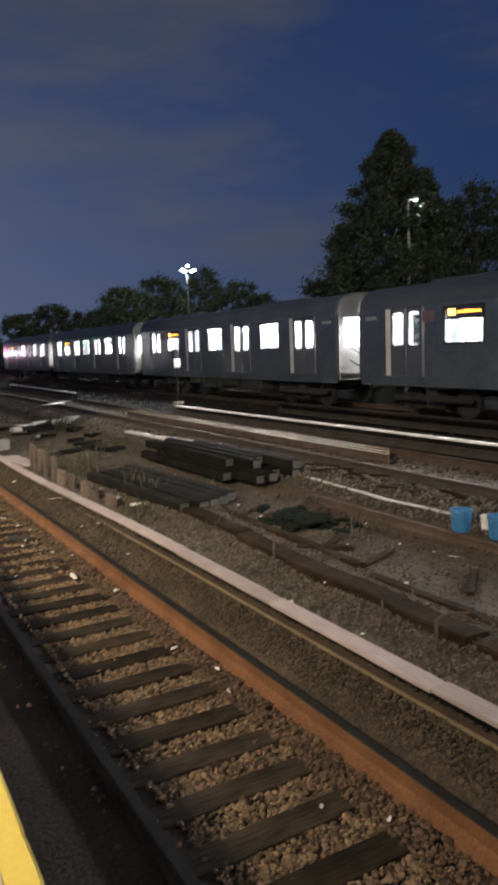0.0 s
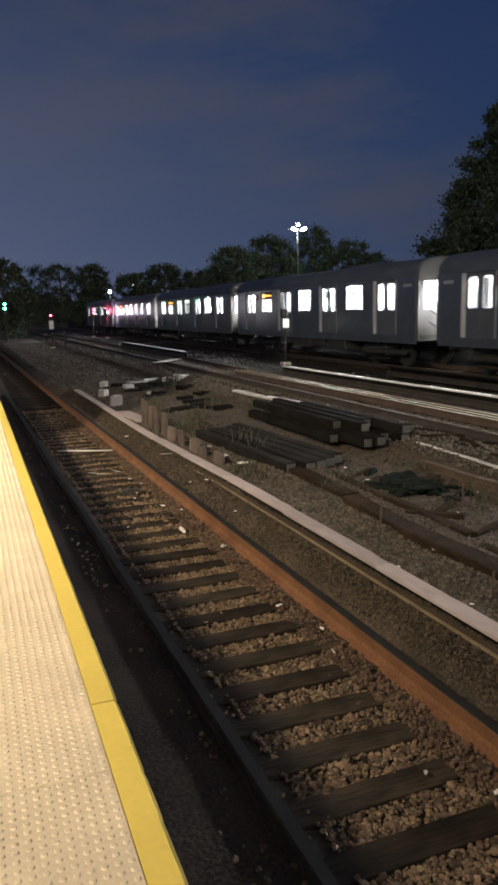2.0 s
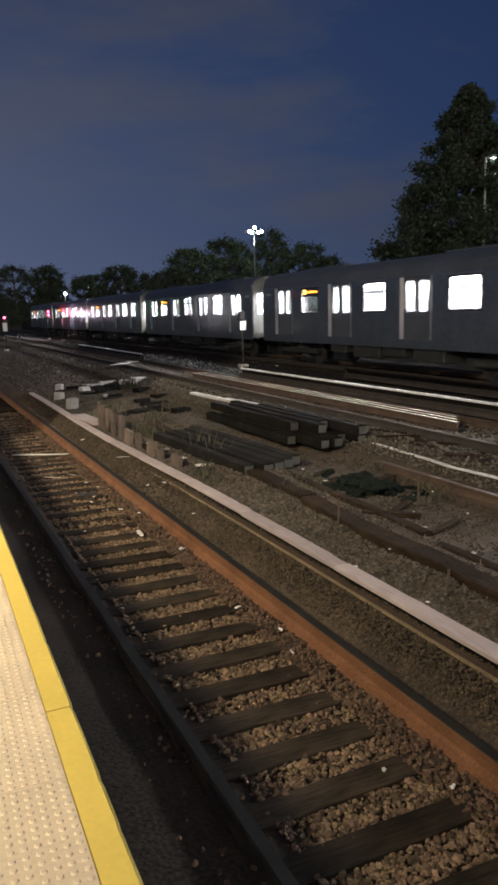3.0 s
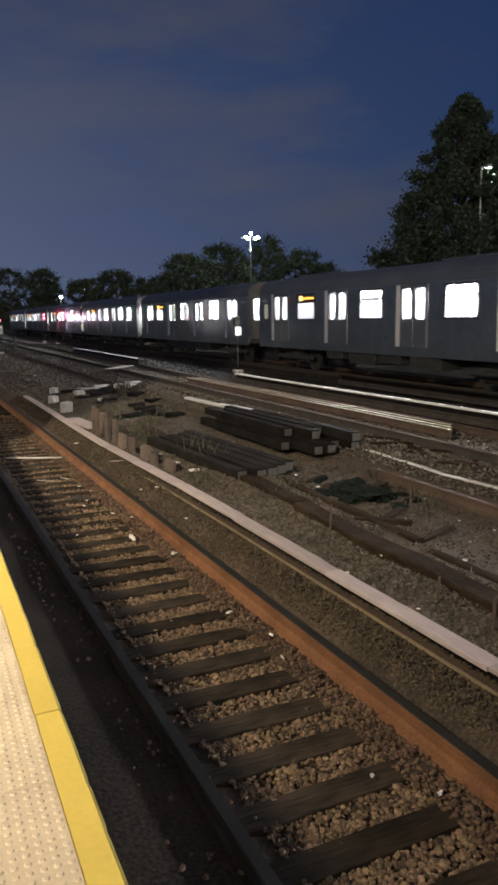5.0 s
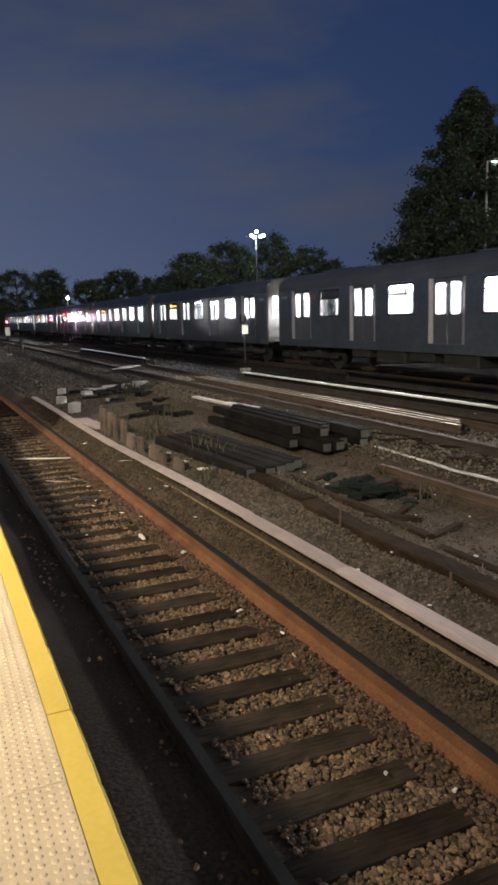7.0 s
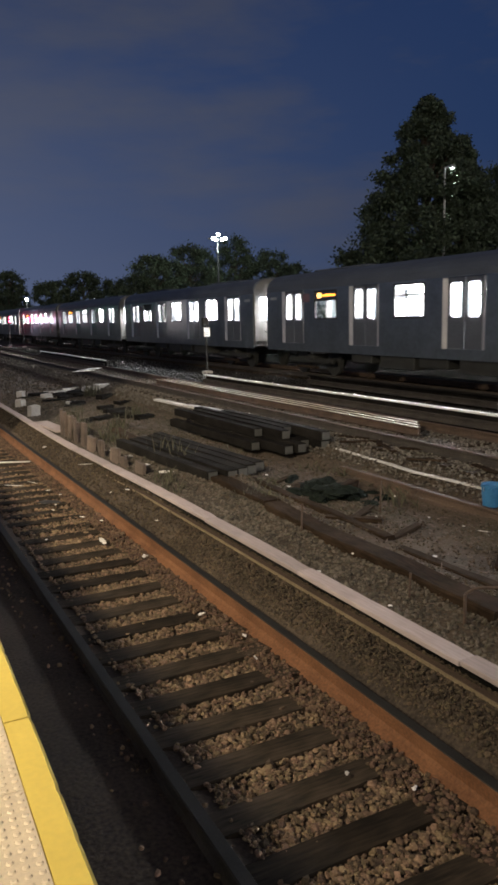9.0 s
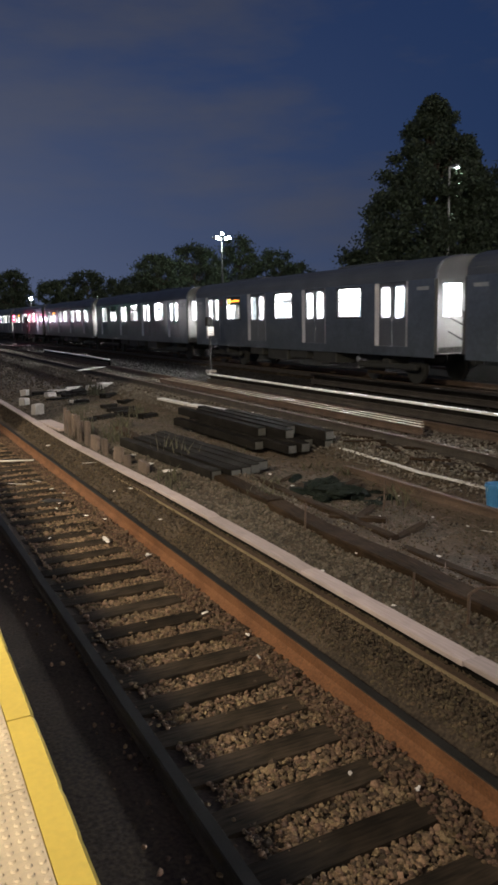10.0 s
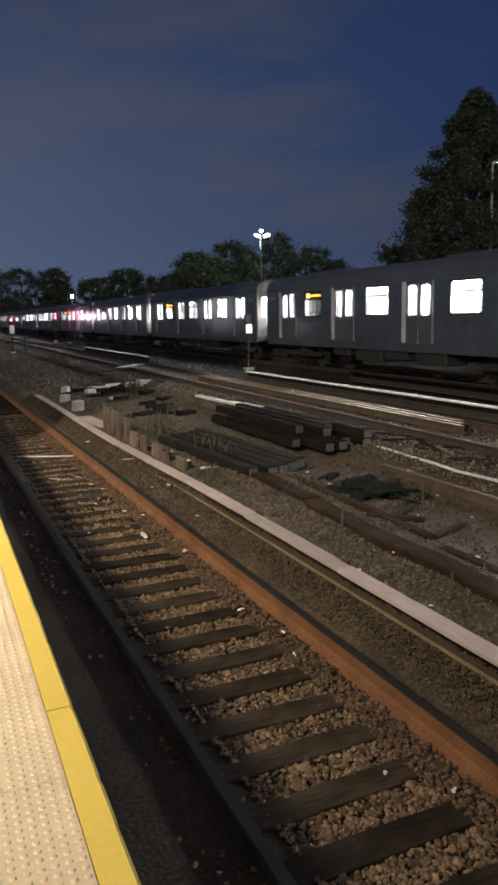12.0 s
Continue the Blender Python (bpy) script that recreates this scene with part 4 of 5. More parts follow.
tree("broad_tree", "tall dark leafy tree rising behind the train", 42.0, 50, 20.4, 14.6, 3, 170000, 0.16, 0.10, "cone")
tree("broad_tree", "dark leafy tree beside the tall one", 47.6, 52, 18.4, 9, 4, 50000, 0.18, 0.12, "cone")
tree("broad_tree", "dark leafy tree beside the tall one", 52.5, 51, 16.6, 9, 14, 26000, 0.15, 0.10)
tree("broad_tree", "dark leafy tree beside the tall one", 58.0, 50, 16.8, 11, 15, 20000, 0.15, 0.10)
for i, (x, y, h, w) in enumerate(((29.0, 82, 9.8, 7), (34.5, 84, 11.2, 9), (41.5, 86, 13.0, 6), (45.5, 84, 10.8, 8), (50.5, 88, 9.6, 7), (38, 92, 9.5, 9))):
    tree("yard_tree", "dark leafy tree behind the yard", x, y, h, w, 20 + i, 20000, 0.15, 0.05, group="trees behind the yard")
for i, (x, y, h, w) in enumerate(((24.0, 112, 8.6, 8), (29.0, 114, 9.8, 9), (35.0, 116, 9.0, 9), (40.5, 118, 8.8, 9), (4.0, 92, 9.4, 7), (-1.5, 94, 9.2, 8), (21.5, 186, 15.0, 14), (-8, 110, 7, 10), (20.6, 132, 11.6, 7), (24.0, 150, 8.5, 8), (19.5, 215, 16.5, 16))):
    tree("distant_tree", "dark distant tree beyond the tracks", x, y, h, w, 40 + i, 14000, 0.19, 0.03, group="distant trees")


def treeline():
    """Low unbroken wood along the horizon."""
    rng = np.random.default_rng(77)
    n = 52000
    x = rng.uniform(-160, 330, n)
    top = 7.5 + 2.2 * np.sin(x * 0.11) + 1.2 * np.sin(x * 0.37 + 1) + 0.8 * np.sin(x * 1.1)
    z = rng.uniform(0, 1, n) ** 0.8 * top
    y = 245 + rng.uniform(-4, 4, n) - 0.22 * np.maximum(0, x - 20)
    pos = np.stack([x, y, z], 1)
    u = rng.normal(size=(n, 3))
    u /= np.linalg.norm(u, axis=1)[:, None]
    w = np.cross(u, rng.normal(size=(n, 3)))
    w /= np.linalg.norm(w, axis=1)[:, None]
    V = np.stack([pos - u * 1.1, pos + w * 0.7, pos + u * 1.1, pos - w * 0.7], 1).reshape(-1, 3)
    me = bpy.data.meshes.new("distant_woods")
    me.from_pydata(V.tolist(), [], np.arange(n * 4).reshape(-1, 4).tolist())
    me.materials.append(LEAF)
    tagged(new("distant_woods", me), "dark far woods along the horizon", "woods", kind="stuff")


treeline()

# ---- stored timbers, planks and debris between the tracks ----
def beam_mesh(length, w, h, seed):
    rng = random.Random(seed)
    bm = bmesh.new()
    box_into(bm, -w / 2, w / 2, 0, length, 0, h)
    bmesh.ops.subdivide_edges(bm, edges=[e for e in bm.edges if abs((e.verts[0].co - e.verts[1].co).y) > 0.5], cuts=5)
    for v in bm.verts:
        v.co += Vector((rng.uniform(-0.008, 0.008), rng.uniform(-0.01, 0.01), rng.uniform(-0.006, 0.006)))
    bevel(bm, 0.008, 1)
    return finish(bm, "beam", CREOSOTE)


BEAMS = [beam_mesh(4.0, 0.185, 0.165, s) for s in (1, 2, 3)]
BEAM_END = finish(bbox(-0.080, 0.080, -0.016, -0.011, 0.014, 0.150, 0.004), "beam_end", TIMBER_END)


def timber(x, y, z, rz, i):
    o = new("railway_tie", BEAMS[i % 3])
    o.matrix_basis = pose(x, y, z, 0, 0, rz)
    tagged(o, "long dark creosoted timber stacked on the dirt", "timber", "stacked timbers")
    e = new("sawn_end", BEAM_END)
    e.parent = o
    tagged(e, label="pale grey sawn end")


for i, (x, y, z, rz) in enumerate(((6.96, 10.95, 0.14, 1.5), (6.96, 10.92, 0.308, 1.8), (6.75, 11.30, 0.13, 1.2), (6.73, 11.9, 0.298, 2.0), (6.54, 11.05, 0.11, 0.8),
                                   (6.53, 11.6, 0.278, 1.4), (6.33, 11.15, 0.08, 1.6), (6.32, 12.3, 0.248, 1.2), (6.10, 12.0, 0.05, 1.2))):
    timber(x, y, z, rz, i)
for i, (x, y, z, rz) in enumerate(((5.36, 10.42, 0.02, 4.5), (5.16, 10.30, 0.01, 4.2), (4.96, 10.22, 0.0, 4.8), (4.76, 10.18, -0.01, 4.4), (4.50, 10.35, -0.03, 4.1))):
    timber(x, y, z, rz, i)


def long_beam(name, label, x, y0, y1, z, w, h, mat, rz=0.0, group="", cat="timber"):
    bm = bmesh.new()
    n = max(2, int((y1 - y0) / 0.25))
    ring = []
    for a in range(n + 1):
        y = (y1 - y0) * a / n
        dx, dz = 0.035 * noise.noise((x, y * 1.1, 1)), 0.03 * noise.noise((x, y * 1.3, 5))
        ring.append([bm.verts.new((px + dx, y, pz + dz)) for px, pz in ((-w / 2, 0), (-w / 2, h * 0.9), (-w / 2 + 0.02, h), (w / 2 - 0.02, h), (w / 2, h * 0.9), (w / 2, 0))])
    for a in range(n):
        for k in range(6):
            q = (k + 1) % 6
            bm.faces.new((ring[a][k], ring[a][q], ring[a + 1][q], ring[a + 1][k]))
    bm.faces.new(ring[0])
    bm.faces.new(ring[-1])
    return solo(name, bm, mat, label, cat, (x, y0, z), group, rz=rz)


OLD = "low dark weathered timber lying along the dirt"
for x, y0, y1, z, w, h in ((4.36, -0.5, 4.1, -0.15, 0.30, 0.20), (4.44, 4.22, 8.4, -0.14, 0.28, 0.19), (4.56, 8.5, 12.0, -0.13, 0.26, 0.18), (4.64, 12.1, 16.4, -0.13, 0.24, 0.18)):
    long_beam("old_timber", OLD, x, y0, y1, z, w, h, TIMBER, -1.0, "timbers along the dirt")
for x, y0, y1, z in ((4.78, 0.5, 6.2, -0.10), (4.92, 6.4, 10.0, -0.06)):
    long_beam("old_timber", OLD, x, y0, y1, z, 0.14, 0.11, TIMBER, -1.2, "timbers along the dirt")
abandoned = thing("abandoned_rail", "rusty abandoned rail half sunk in dirt", "rail")
rail_piece(abandoned, 6.57, 1.5, 9.6, 0.13, RUST_DARK, RUST_DARK, 0.8)

bm = bmesh.new()
for a, b in (((0, 0, -0.1), (0, 0, 0.20)), ((0, 0, 0.20), (0.06, -0.05, 0.26)), ((0.06, -0.05, 0.26), (0.22, -0.16, 0.27))):
    cyl(bm, a, b, 0.014, seg=8)
solo("bent_bar", bm, RUST_DARK, "bent rusty iron bar sticking out of the dirt", "iron bar", (4.14, 4.38, 0.0))
for x, y, h in ((4.30, 7.3, 0.34), (4.10, 5.05, 0.24), (5.6, 7.5, 0.4)):
    bm = bmesh.new()
    cyl(bm, (0, 0, -0.1), (0.03, 0.02, h), 0.012, seg=6)
    solo("iron_stake", bm, RUST_DARK, "thin rusty iron stake in the dirt", "stake", (x, y, ground_z(x, y)), "iron stakes")


def strip(name, label, pts, w, h, mat, group=""):
    """A thin plank or strip along a bent line."""
    bm = bmesh.new()
    ring = []
    for (x, y, z) in pts:
        ring.append([bm.verts.new(q) for q in ((x - w / 2, y, z), (x - w / 2, y, z + h), (x + w / 2, y, z + h), (x + w / 2, y, z))])
    for a, b in zip(ring, ring[1:]):
        for k in range(4):
            bm.faces.new((a[k], a[(k + 1) % 4], b[(k + 1) % 4], b[k]))
    bm.faces.new(ring[0])
    bm.faces.new(ring[-1])
    return solo(name, bm, mat, label, "plank", (0, 0, 0), group)


strip("pale_board", "long bleached board lying on the gravel", [(6.99, 7.05, 0.180), (6.94, 7.7, 0.186), (6.89, 8.4, 0.180), (6.93, 9.1, 0.190)], 0.08, 0.02, PALE, "bleached boards")
strip("pale_board", "long bleached board lying on the gravel", [(6.94, 9.13, 0.186), (6.96, 9.9, 0.190), (6.99, 10.6, 0.195)], 0.065, 0.02, PALE, "bleached boards")
strip("pale_board", "bleached board lying beside the yard track", [(6.98, 19.9, 0.22), (7.06, 18.0, 0.23)], 0.18, 0.05, PALE, "bleached boards")
strip("pale_board", "bleached board lying beside the yard track", [(7.08, 17.8, 0.24), (7.22, 15.9, 0.27)], 0.24, 0.05, PALE, "bleached boards")
strip("pale_board", "bleached board lying across the yard track", [(7.2, 29.9, 0.48), (8.3, 31.2, 0.50)], 0.5, 0.03, PALE, "bleached boards")
strip("pale_board", "wide pinkish weathered board lying beside the third rail", [(3.56, 19.2, -0.06), (3.62, 18.2, -0.05), (3.70, 17.2, -0.05)], 0.34, 0.05, BOARD, "bleached boards")
strip("pale_board", "thin pale strip lying across the ties", [(1.45, 14.75, -0.14), (2.35, 14.25, -0.13)], 0.10, 0.02, PALE, "bleached boards")
for i, (x, y, r) in enumerate(((7.55, 10.9, 20), (7.6, 10.2, -35), (7.35, 10.5, 60), (7.7, 9.3, 25), (7.4, 9.7, -20), (7.3, 8.6, 40), (7.5, 7.6, -15))):
    bm = bbox(-0.05, 0.05, -0.32, 0.32, 0, 0.03, 0.006)
    solo("broken_plank", bm, TIMBER, "short broken dark plank on the gravel", "plank", (x, y, ground_z(x, y) + 0.035), "broken planks", rz=r)


def bucket(x, y, mat, label, h=0.28, r=0.138):
    b = thing("bucket", label, "bucket", (x, y, ground_z(x, y) + 0.01), group="buckets on the dirt", rz=random.uniform(0, 90))
    bm = bmesh.new()
    n = 20
    prof = [(r * 0.82, 0), (r * 0.98, h * 0.86), (r * 1.05, h * 0.87), (r * 1.05, h * 0.93), (r * 1.0, h * 0.94), (r * 1.02, h), (r * 0.95, h), (r * 0.78, 0.02)]
    rings = [[bm.verts.new((q * math.cos(a), q * math.sin(a), z)) for a in [k * 2 * math.pi / n for k in range(n)]] for q, z in prof]
    for p, q in zip(rings, rings[1:]):
        for k in range(n):
            bm.faces.new((p[k], p[(k + 1) % n], q[(k + 1) % n], q[k]))
    bm.faces.new(rings[0])
    bm.faces.new(rings[-1])
    part("tub", bm, mat, b)
    bm = bmesh.new()
    pts = [(math.cos(a) * r * 1.06, 0.02 + math.sin(a) * 0.03, h * 0.9 - math.sin(a) * h * 0.4) for a in [k * math.pi / 8 for k in range(9)]]
    for p, q in zip(pts, pts[1:]):
        cyl(bm, p, q, 0.004, seg=5)
    part("bail_handle", bm, GALV, b)


bucket(6.72, 6.68, BLUE, "blue plastic bucket standing on the dirt")
bucket(6.76, 6.10, BLUE, "blue plastic bucket standing on the dirt")
bucket(6.87, 6.38, WASTE, "small white plastic tub between the blue buckets", 0.17, 0.09)

# old stakes and boards along the third rail
STK = "upright weathered board along the third rail"
for i, (x, y, h, w, lean) in enumerate(((3.66, 15.6, 0.52, 0.10, 3), (3.66, 15.3, 0.50, 0.09, -2), (3.68, 15.0, 0.46, 0.10, 4), (3.66, 14.7, 0.50, 0.08, -3), (3.70, 14.4, 0.42, 0.12, 2),
                                        (3.68, 14.0, 0.30, 0.20, 5), (3.72, 13.6, 0.30, 0.16, -4), (3.74, 13.2, 0.24, 0.10, 8), (3.78, 12.75, 0.20, 0.12, -8), (3.82, 12.3, 0.17, 0.22, 3))):
    bm = bbox(-0.035, 0.035, -w * 0.85, w * 0.85, 0, h * random.uniform(0.8, 1.0) + (0.24 if i < 5 else 0.13), 0.008)
    o = solo("stake_board", bm, PLANK, STK, "board", (x, y, -0.2), "boards along the third rail")
    o.matrix_basis = pose(x, 11.9 + (y - 12.3) * 1.6, -0.2, lean, lean * 0.5, random.uniform(-12, 12))


for i, (x, y, h, w) in enumerate(((3.70, 16.6, 0.55, 0.30), (3.69, 15.85, 0.50, 0.22), (3.71, 13.9, 0.36, 0.24), (3.74, 13.05, 0.33, 0.30))):
    bm = bbox(-0.03, 0.03, -w / 2, w / 2, 0, h, 0.008)
    o = solo("stake_board", bm, PLANK, STK, "board", (x, y, -0.2), "boards along the third rail")
    o.matrix_basis = pose(x, y, -0.15, 4 - 3 * i, 3, random.uniform(-10, 10))


def chunk(name, label, x, y, z, s, mat, cat, seed, group=""):
    rng = random.Random(seed)
    bm = bmesh.new()
    bmesh.ops.create_cube(bm, size=1.0)
    bmesh.ops.subdivide_edges(bm, edges=list(bm.edges), cuts=2, use_grid_fill=True)
    for v in bm.verts:
        v.co = Vector((v.co.x * s[0], v.co.y * s[1], (v.co.z + 0.5) * s[2])) + Vector([rng.uniform(-0.08, 0.08) * min(s) for _ in range(3)])
    bevel(bm, 0.05 * min(s), 1)
    return solo(name, bm, mat, label, cat, (x, y, z), group, rz=rng.uniform(0, 60))


for i, (x, y, s) in enumerate(((3.76, 21.1, (0.28, 0.24, 0.40)), (3.80, 23.5, (0.24, 0.22, 0.36)), (4.3, 26.4, (0.24, 0.22, 0.36)))):
    chunk("concrete_block", "broken pale concrete block beside the third rail", x, y, -0.2, s, CONCRETE, "concrete block", 60 + i, "concrete blocks")
for i, (x, y, s) in enumerate(((6.95, 25.6, (0.5, 0.4, 0.35)), (6.6, 26.2, (0.35, 0.3, 0.25)), (6.3, 27.6, (0.7, 0.12, 0.12)), (5.6, 27.0, (0.8, 0.1, 0.1)), (5.0, 25.5, (0.3, 0.3, 0.15)), (5.3, 23.0, (0.4, 0.2, 0.1)))):
    chunk("rubble_piece", "pale piece of rubble in a debris heap", x, y, -0.06, s, PALE if i != 1 else WASTE, "rubble", 80 + i, "rubble in the debris heap")
for i in range(26):
    x, y = random.uniform(4.3, 6.6), random.uniform(17.2, 27)
    chunk("dark_debris", "dark broken timber and debris on the dirt", x, y, ground_z(x, y) - 0.03, (random.uniform(0.15, 0.9), random.uniform(0.15, 0.4), random.uniform(0.06, 0.15)), CREOSOTE, "debris", 100 + i, "dark debris")
# dark heap with loose planks
for i in range(44):
    x, y = random.gauss(5.72, 0.24), random.gauss(8.75, 0.42)
    z = ground_z(x, y) + max(0.0, 0.16 - 0.25 * math.hypot(x - 5.6, (y - 8.4) * 0.6)) * random.random()
    m = TARP
    rng = random.Random(700 + i)
    bm = bmesh.new()
    bmesh.ops.create_icosphere(bm, subdivisions=2, radius=1.0)
    a, b, c = rng.uniform(0.06, 0.30), rng.uniform(0.06, 0.22), rng.uniform(0.03, 0.09)
    for v in bm.verts:
        k = rng.uniform(0.55, 1.15)
        v.co = Vector((v.co.x * a * k, v.co.y * b * k, v.co.z * c * k + c * 0.4))
    solo("scrap_piece", bm, m, "dark crumpled scrap heaped on the dirt", "scrap", (x, y, z - 0.02), "scrap heap", rz=rng.uniform(0, 180))
for i, (x, y, s_) in enumerate(((5.95, 8.75, (0.42, 0.14, 0.16)), (5.35, 9.2, (0.5, 0.10, 0.06)), (5.30, 6.6, (0.7, 0.08, 0.06)), (5.6, 5.4, (0.8, 0.09, 0.06)), (5.05, 7.3, (0.12, 0.7, 0.06)), (5.5, 9.9, (0.5, 0.09, 0.05)), (5.31, 7.5, (0.75, 0.10, 0.06)))):
    chunk("loose_plank", "loose weathered plank on the dirt", x, y, ground_z(x, y) - 0.01, s_, TIMBER, "plank", 190 + i, "loose planks")


def slivers(name, label, cat, n, x0, x1, y0, y1, lo, hi, wide, mat, seed, up=0.15, keep=None):
    """Twigs, chips or grass blades strewn over the dirt."""
    rng = np.random.default_rng(seed)
    vs, fs = [], []
    while len(fs) < n:
        x, y = rng.uniform(x0, x1), rng.uniform(y0, y1)
        if keep and not keep(x, y):
            continue
        l, a, w, k = rng.uniform(lo, hi), rng.uniform(0, 6.283), wide * rng.uniform(0.5, 1.5), len(vs)
        h = l * rng.uniform(0.2, 1.0) * up
        c, q, z = math.cos(a), math.sin(a), ground_z(x, y) + 0.004
        vs += [(x - q * w, y + c * w, z), (x + q * w, y - c * w, z + 0.004), (x + c * l * (1 - up), y + q * l * (1 - up), z + h + 0.006)]
        fs.append((k, k + 1, k + 2))
    me = bpy.data.meshes.new(name)
    me.from_pydata(vs, [], fs)
    me.materials.append(mat)
    tagged(new(name, me), label, cat, kind="stuff")


def grassy(x, y):
    return noise.noise((x * 0.9, y * 0.6, 4.0)) > 0.08


slivers("twigs", "twigs and wood chips strewn over the dirt", "debris", 4500, 4.2, 7.4, 3.0, 26, 0.04, 0.22, 0.006, PLANK, 31, 0.15)
slivers("low_grass", "sparse low grass on the dirt", "grass", 14000, 4.2, 7.4, 3.0, 26, 0.03, 0.10, 0.004, WEED, 32, 0.75, grassy)
slivers("track_grass", "sparse weeds in the gravel by the third rail", "grass", 1500, 3.45, 4.3, 2.5, 20, 0.03, 0.08, 0.003, WEED, 33, 0.75)
spots = bed(26000, 4.2, 7.3, 2.5, 26, 0.006, 0.019, 0.0) + bed(7000, 2.9, 6.8, 22, 50, 0.015, 0.04, 0.0)
scatter_stones("dirt_clods", "small dirt clods and chips on the bed", spots, DUST, 9)


# ---- litter ----
def crumple(x, y, z, s, seed, label="crumpled pale litter on the ground", mat=None):
    rng = random.Random(seed)
    bm = bmesh.new()
    bmesh.ops.create_icosphere(bm, subdivisions=2, radius=1.0)
    for v in bm.verts:
        k = rng.uniform(0.35, 1.15)
        v.co = Vector((v.co.x * s[0] * k, v.co.y * s[1] * k * 0.8, v.co.z * s[2] * k * 0.42 + s[2] * 0.25))
    solo("litter", bm, mat or WASTE, label, "litter", (x, y, z), "litter on the tracks", rz=rng.uniform(0, 180))


LITTER = ((4.07, 11.4, .16, .10, .05), (4.06, 12.25, .12, .07, .04), (4.05, 13.2, .08, .06, .05), (3.95, 14.1, .06, .05, .03), (2.85, 15.1, .10, .05, .02), (3.01, 12.35, .15, .03, .015),
          (2.20, 8.45, .12, .05, .05), (2.46, 7.64, .04, .03, .05), (2.38, 5.82, .045, .03, .03), (2.51, 5.22, .035, .025, .02), (2.41, 4.82, .05, .012, .008), (2.27, 9.72, .05, .02, .015),
          (3.05, 10.13, .06, .03, .015), (2.0, 10.3, .04, .02, .02), (2.1, 10.6, .05, .02, .015), (2.3, 11.2, .04, .025, .015), (2.45, 9.4, .03, .02, .015), (2.2, 11.6, .05, .02, .015), (1.75, 12.3, .22, .015, .012),
          (2.1, 12.32, .16, .015, .012), (1.62, 8.9, .03, .02, .015), (2.95, 8.6, .03, .02, .012), (2.9, 10.5, .05, .02, .012), (5.29, 9.33, .035, .03, .02), (5.33, 7.22, .03, .02, .02), (4.32, 6.25, .03, .025, .02),
          (5.02, 5.77, .04, .03, .02), (4.9, 10.5, .04, .03, .03), (5.35, 10.15, .05, .03, .03), (6.03, 6.12, .10, .012, .012), (5.9, 6.9, .03, .02, .02), (6.0, 6.4, .025, .02, .02), (6.3, 8.1, .03, .02, .02),
          (8.0, 13.2, .05, .04, .03), (7.6, 15.2, .05, .04, .03), (3.85, 5.0, .03, .02, .02), (3.8, 6.1, .035, .03, .02), (3.75, 4.1, .04, .03, .02), (2.2, 3.25, .025, .02, .015), (2.45, 2.95, .03, .02, .015))
for i, (x, y, a, b, c) in enumerate(LITTER):
    crumple(x, y, max(ground_z(x, y), -0.165) + 0.035, (a, b, c), 300 + i)
crumple(2.05, 10.95, -0.17, (0.20, 0.14, 0.05), 380, "dark crumpled rag between the rails", DARKMETAL)


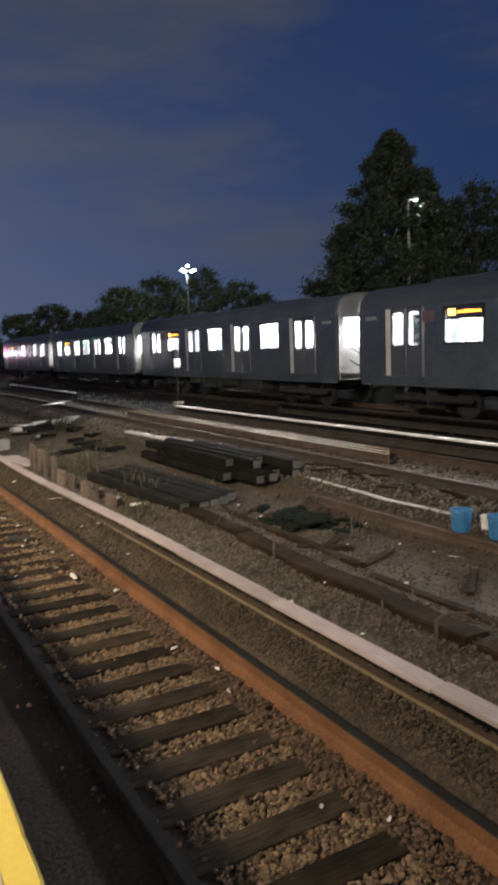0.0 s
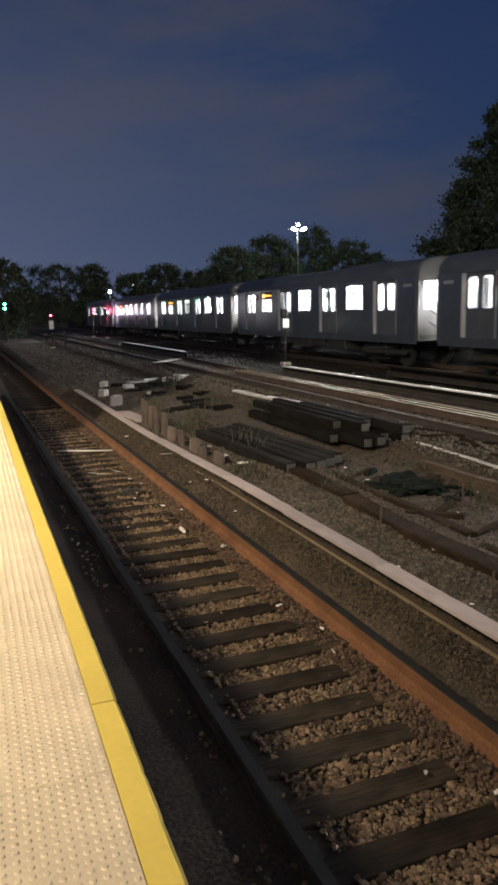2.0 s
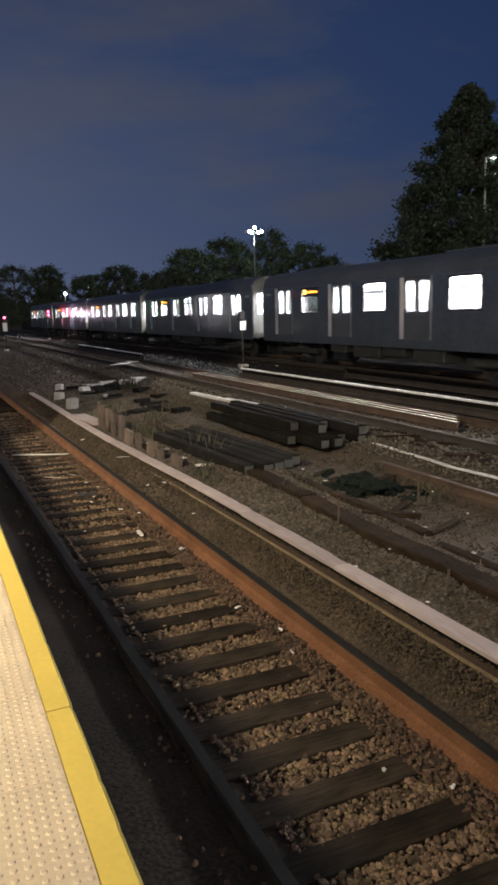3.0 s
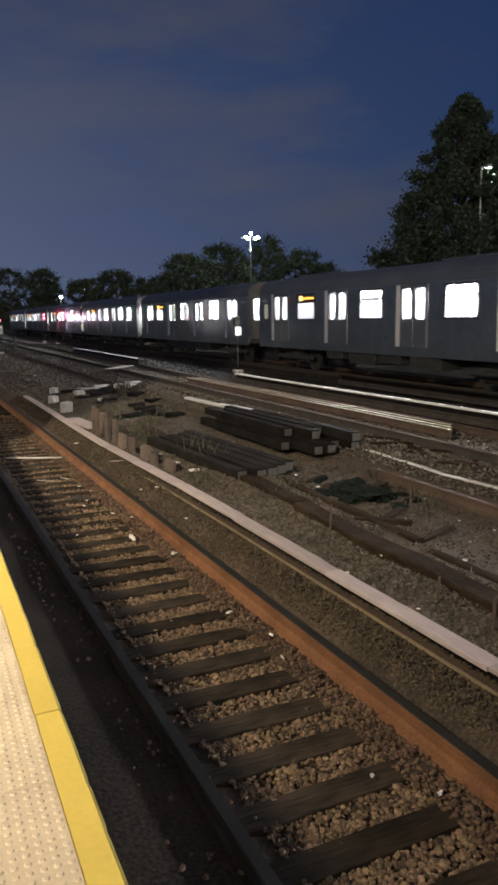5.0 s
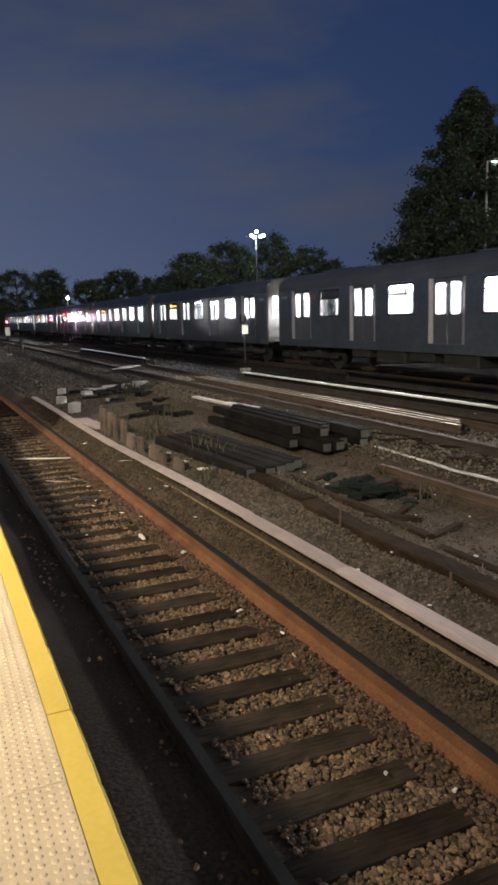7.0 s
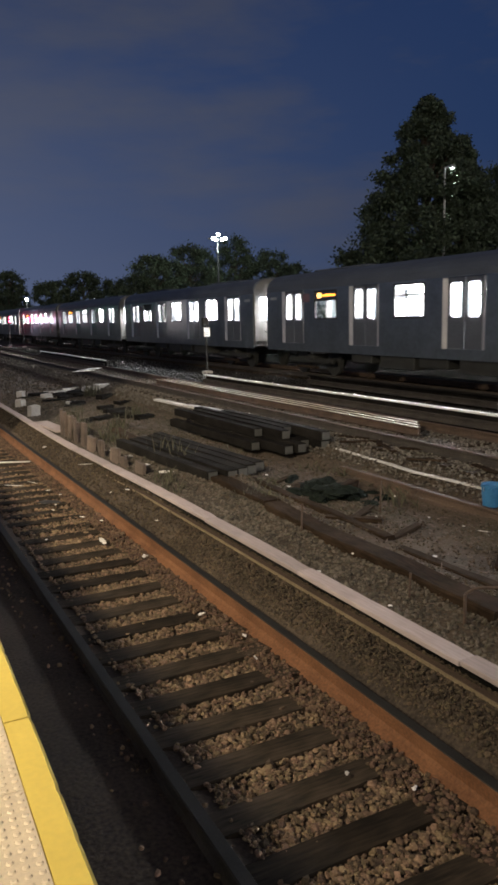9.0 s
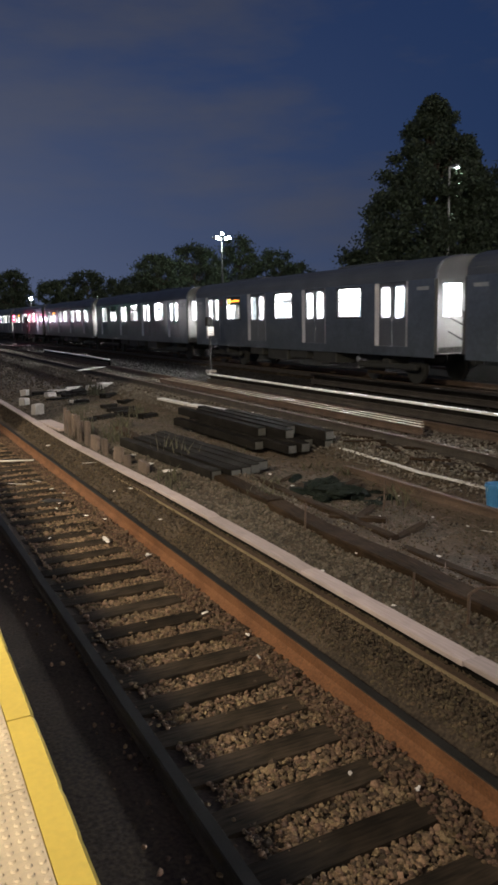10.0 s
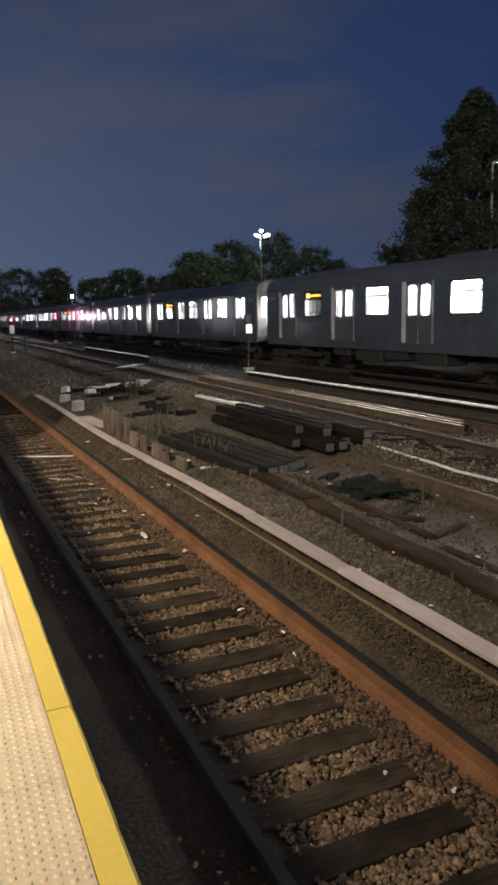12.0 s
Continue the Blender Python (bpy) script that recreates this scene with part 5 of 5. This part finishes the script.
def weeds(x, y, n, h, seed):
    rng = random.Random(seed)
    vs, fs = [], []
    for _ in range(n):
        ax, ay = rng.gauss(0, 0.12), rng.gauss(0, 0.18)
        hh, lx, ly = h * rng.uniform(0.4, 1.1), rng.uniform(-0.15, 0.15), rng.uniform(-0.15, 0.15)
        a, w = rng.uniform(0, 3.14), rng.uniform(0.006, 0.014)
        dx, dy = w * math.cos(a), w * math.sin(a)
        k = len(vs)
        vs += [(ax - dx, ay - dy, 0), (ax + dx, ay + dy, 0), (ax + lx * 0.4 + dx, ay + ly * 0.4 + dy, hh * 0.6), (ax + lx * 0.4 - dx, ay + ly * 0.4 - dy, hh * 0.6), (ax + lx, ay + ly, hh)]
        fs += [(k, k + 1, k + 2, k + 3), (k + 3, k + 2, k + 4)]
    me = bpy.data.meshes.new("weeds")
    me.from_pydata(vs, [], fs)
    me.materials.append(WEED)
    tagged(new("weeds", me), "dry green-brown weeds in the dirt", "weeds", "weeds between the tracks").location = (x, y, ground_z(x, y))


for i, (x, y, n, h) in enumerate(((4.55, 12.6, 16, 0.48), (4.7, 12.1, 12, 0.40), (4.0, 11.0, 30, 0.25), (3.8, 10.4, 25, 0.2), (3.85, 16.2, 60, 0.5), (4.3, 15.2, 50, 0.35), (4.9, 16.8, 50, 0.4), (6.0, 7.6, 25, 0.25),
                                  (5.5, 12.0, 30, 0.3), (6.4, 9.4, 40, 0.14), (6.5, 8.2, 50, 0.12), (6.3, 10.2, 40, 0.12), (5.9, 18.5, 60, 0.4), (6.4, 24.8, 80, 0.5), (4.2, 18.2, 60, 0.5), (5.0, 9.6, 40, 0.12), (4.6, 9.0, 40, 0.12))):
    weeds(x, y, n, h, 400 + i)


# green signal far along the platform track
s = thing("signal", "railway signal with two green lights on a dark post", "signal", (3.54, 80, -0.2), group="signals")
bm = bmesh.new()
cyl(bm, (0, 0, 0), (0, 0, 3.2), 0.07)
part("post", bm, DARKMETAL, s)
part("head", bbox(-0.22, 0.22, -0.1, 0.15, 2.9, 4.3, 0.05, 2), DARKMETAL, s)
for z in (4.01, 3.57):
    bm = bmesh.new()
    bmesh.ops.create_uvsphere(bm, u_segments=12, v_segments=8, radius=0.13, matrix=Matrix.Translation((0, -0.12, z)))
    part("lens", bm, GREEN, s, "glowing green lens")



# ---- what moves ----
def motions():
    times = [i * 0.5 for i in range(25)]
    for i, c in enumerate(cars):
        walk(c, [(t, pose(T3, lead_gap(t) + (2 - i) * PITCH, T3Z)) for t in times])


motions()
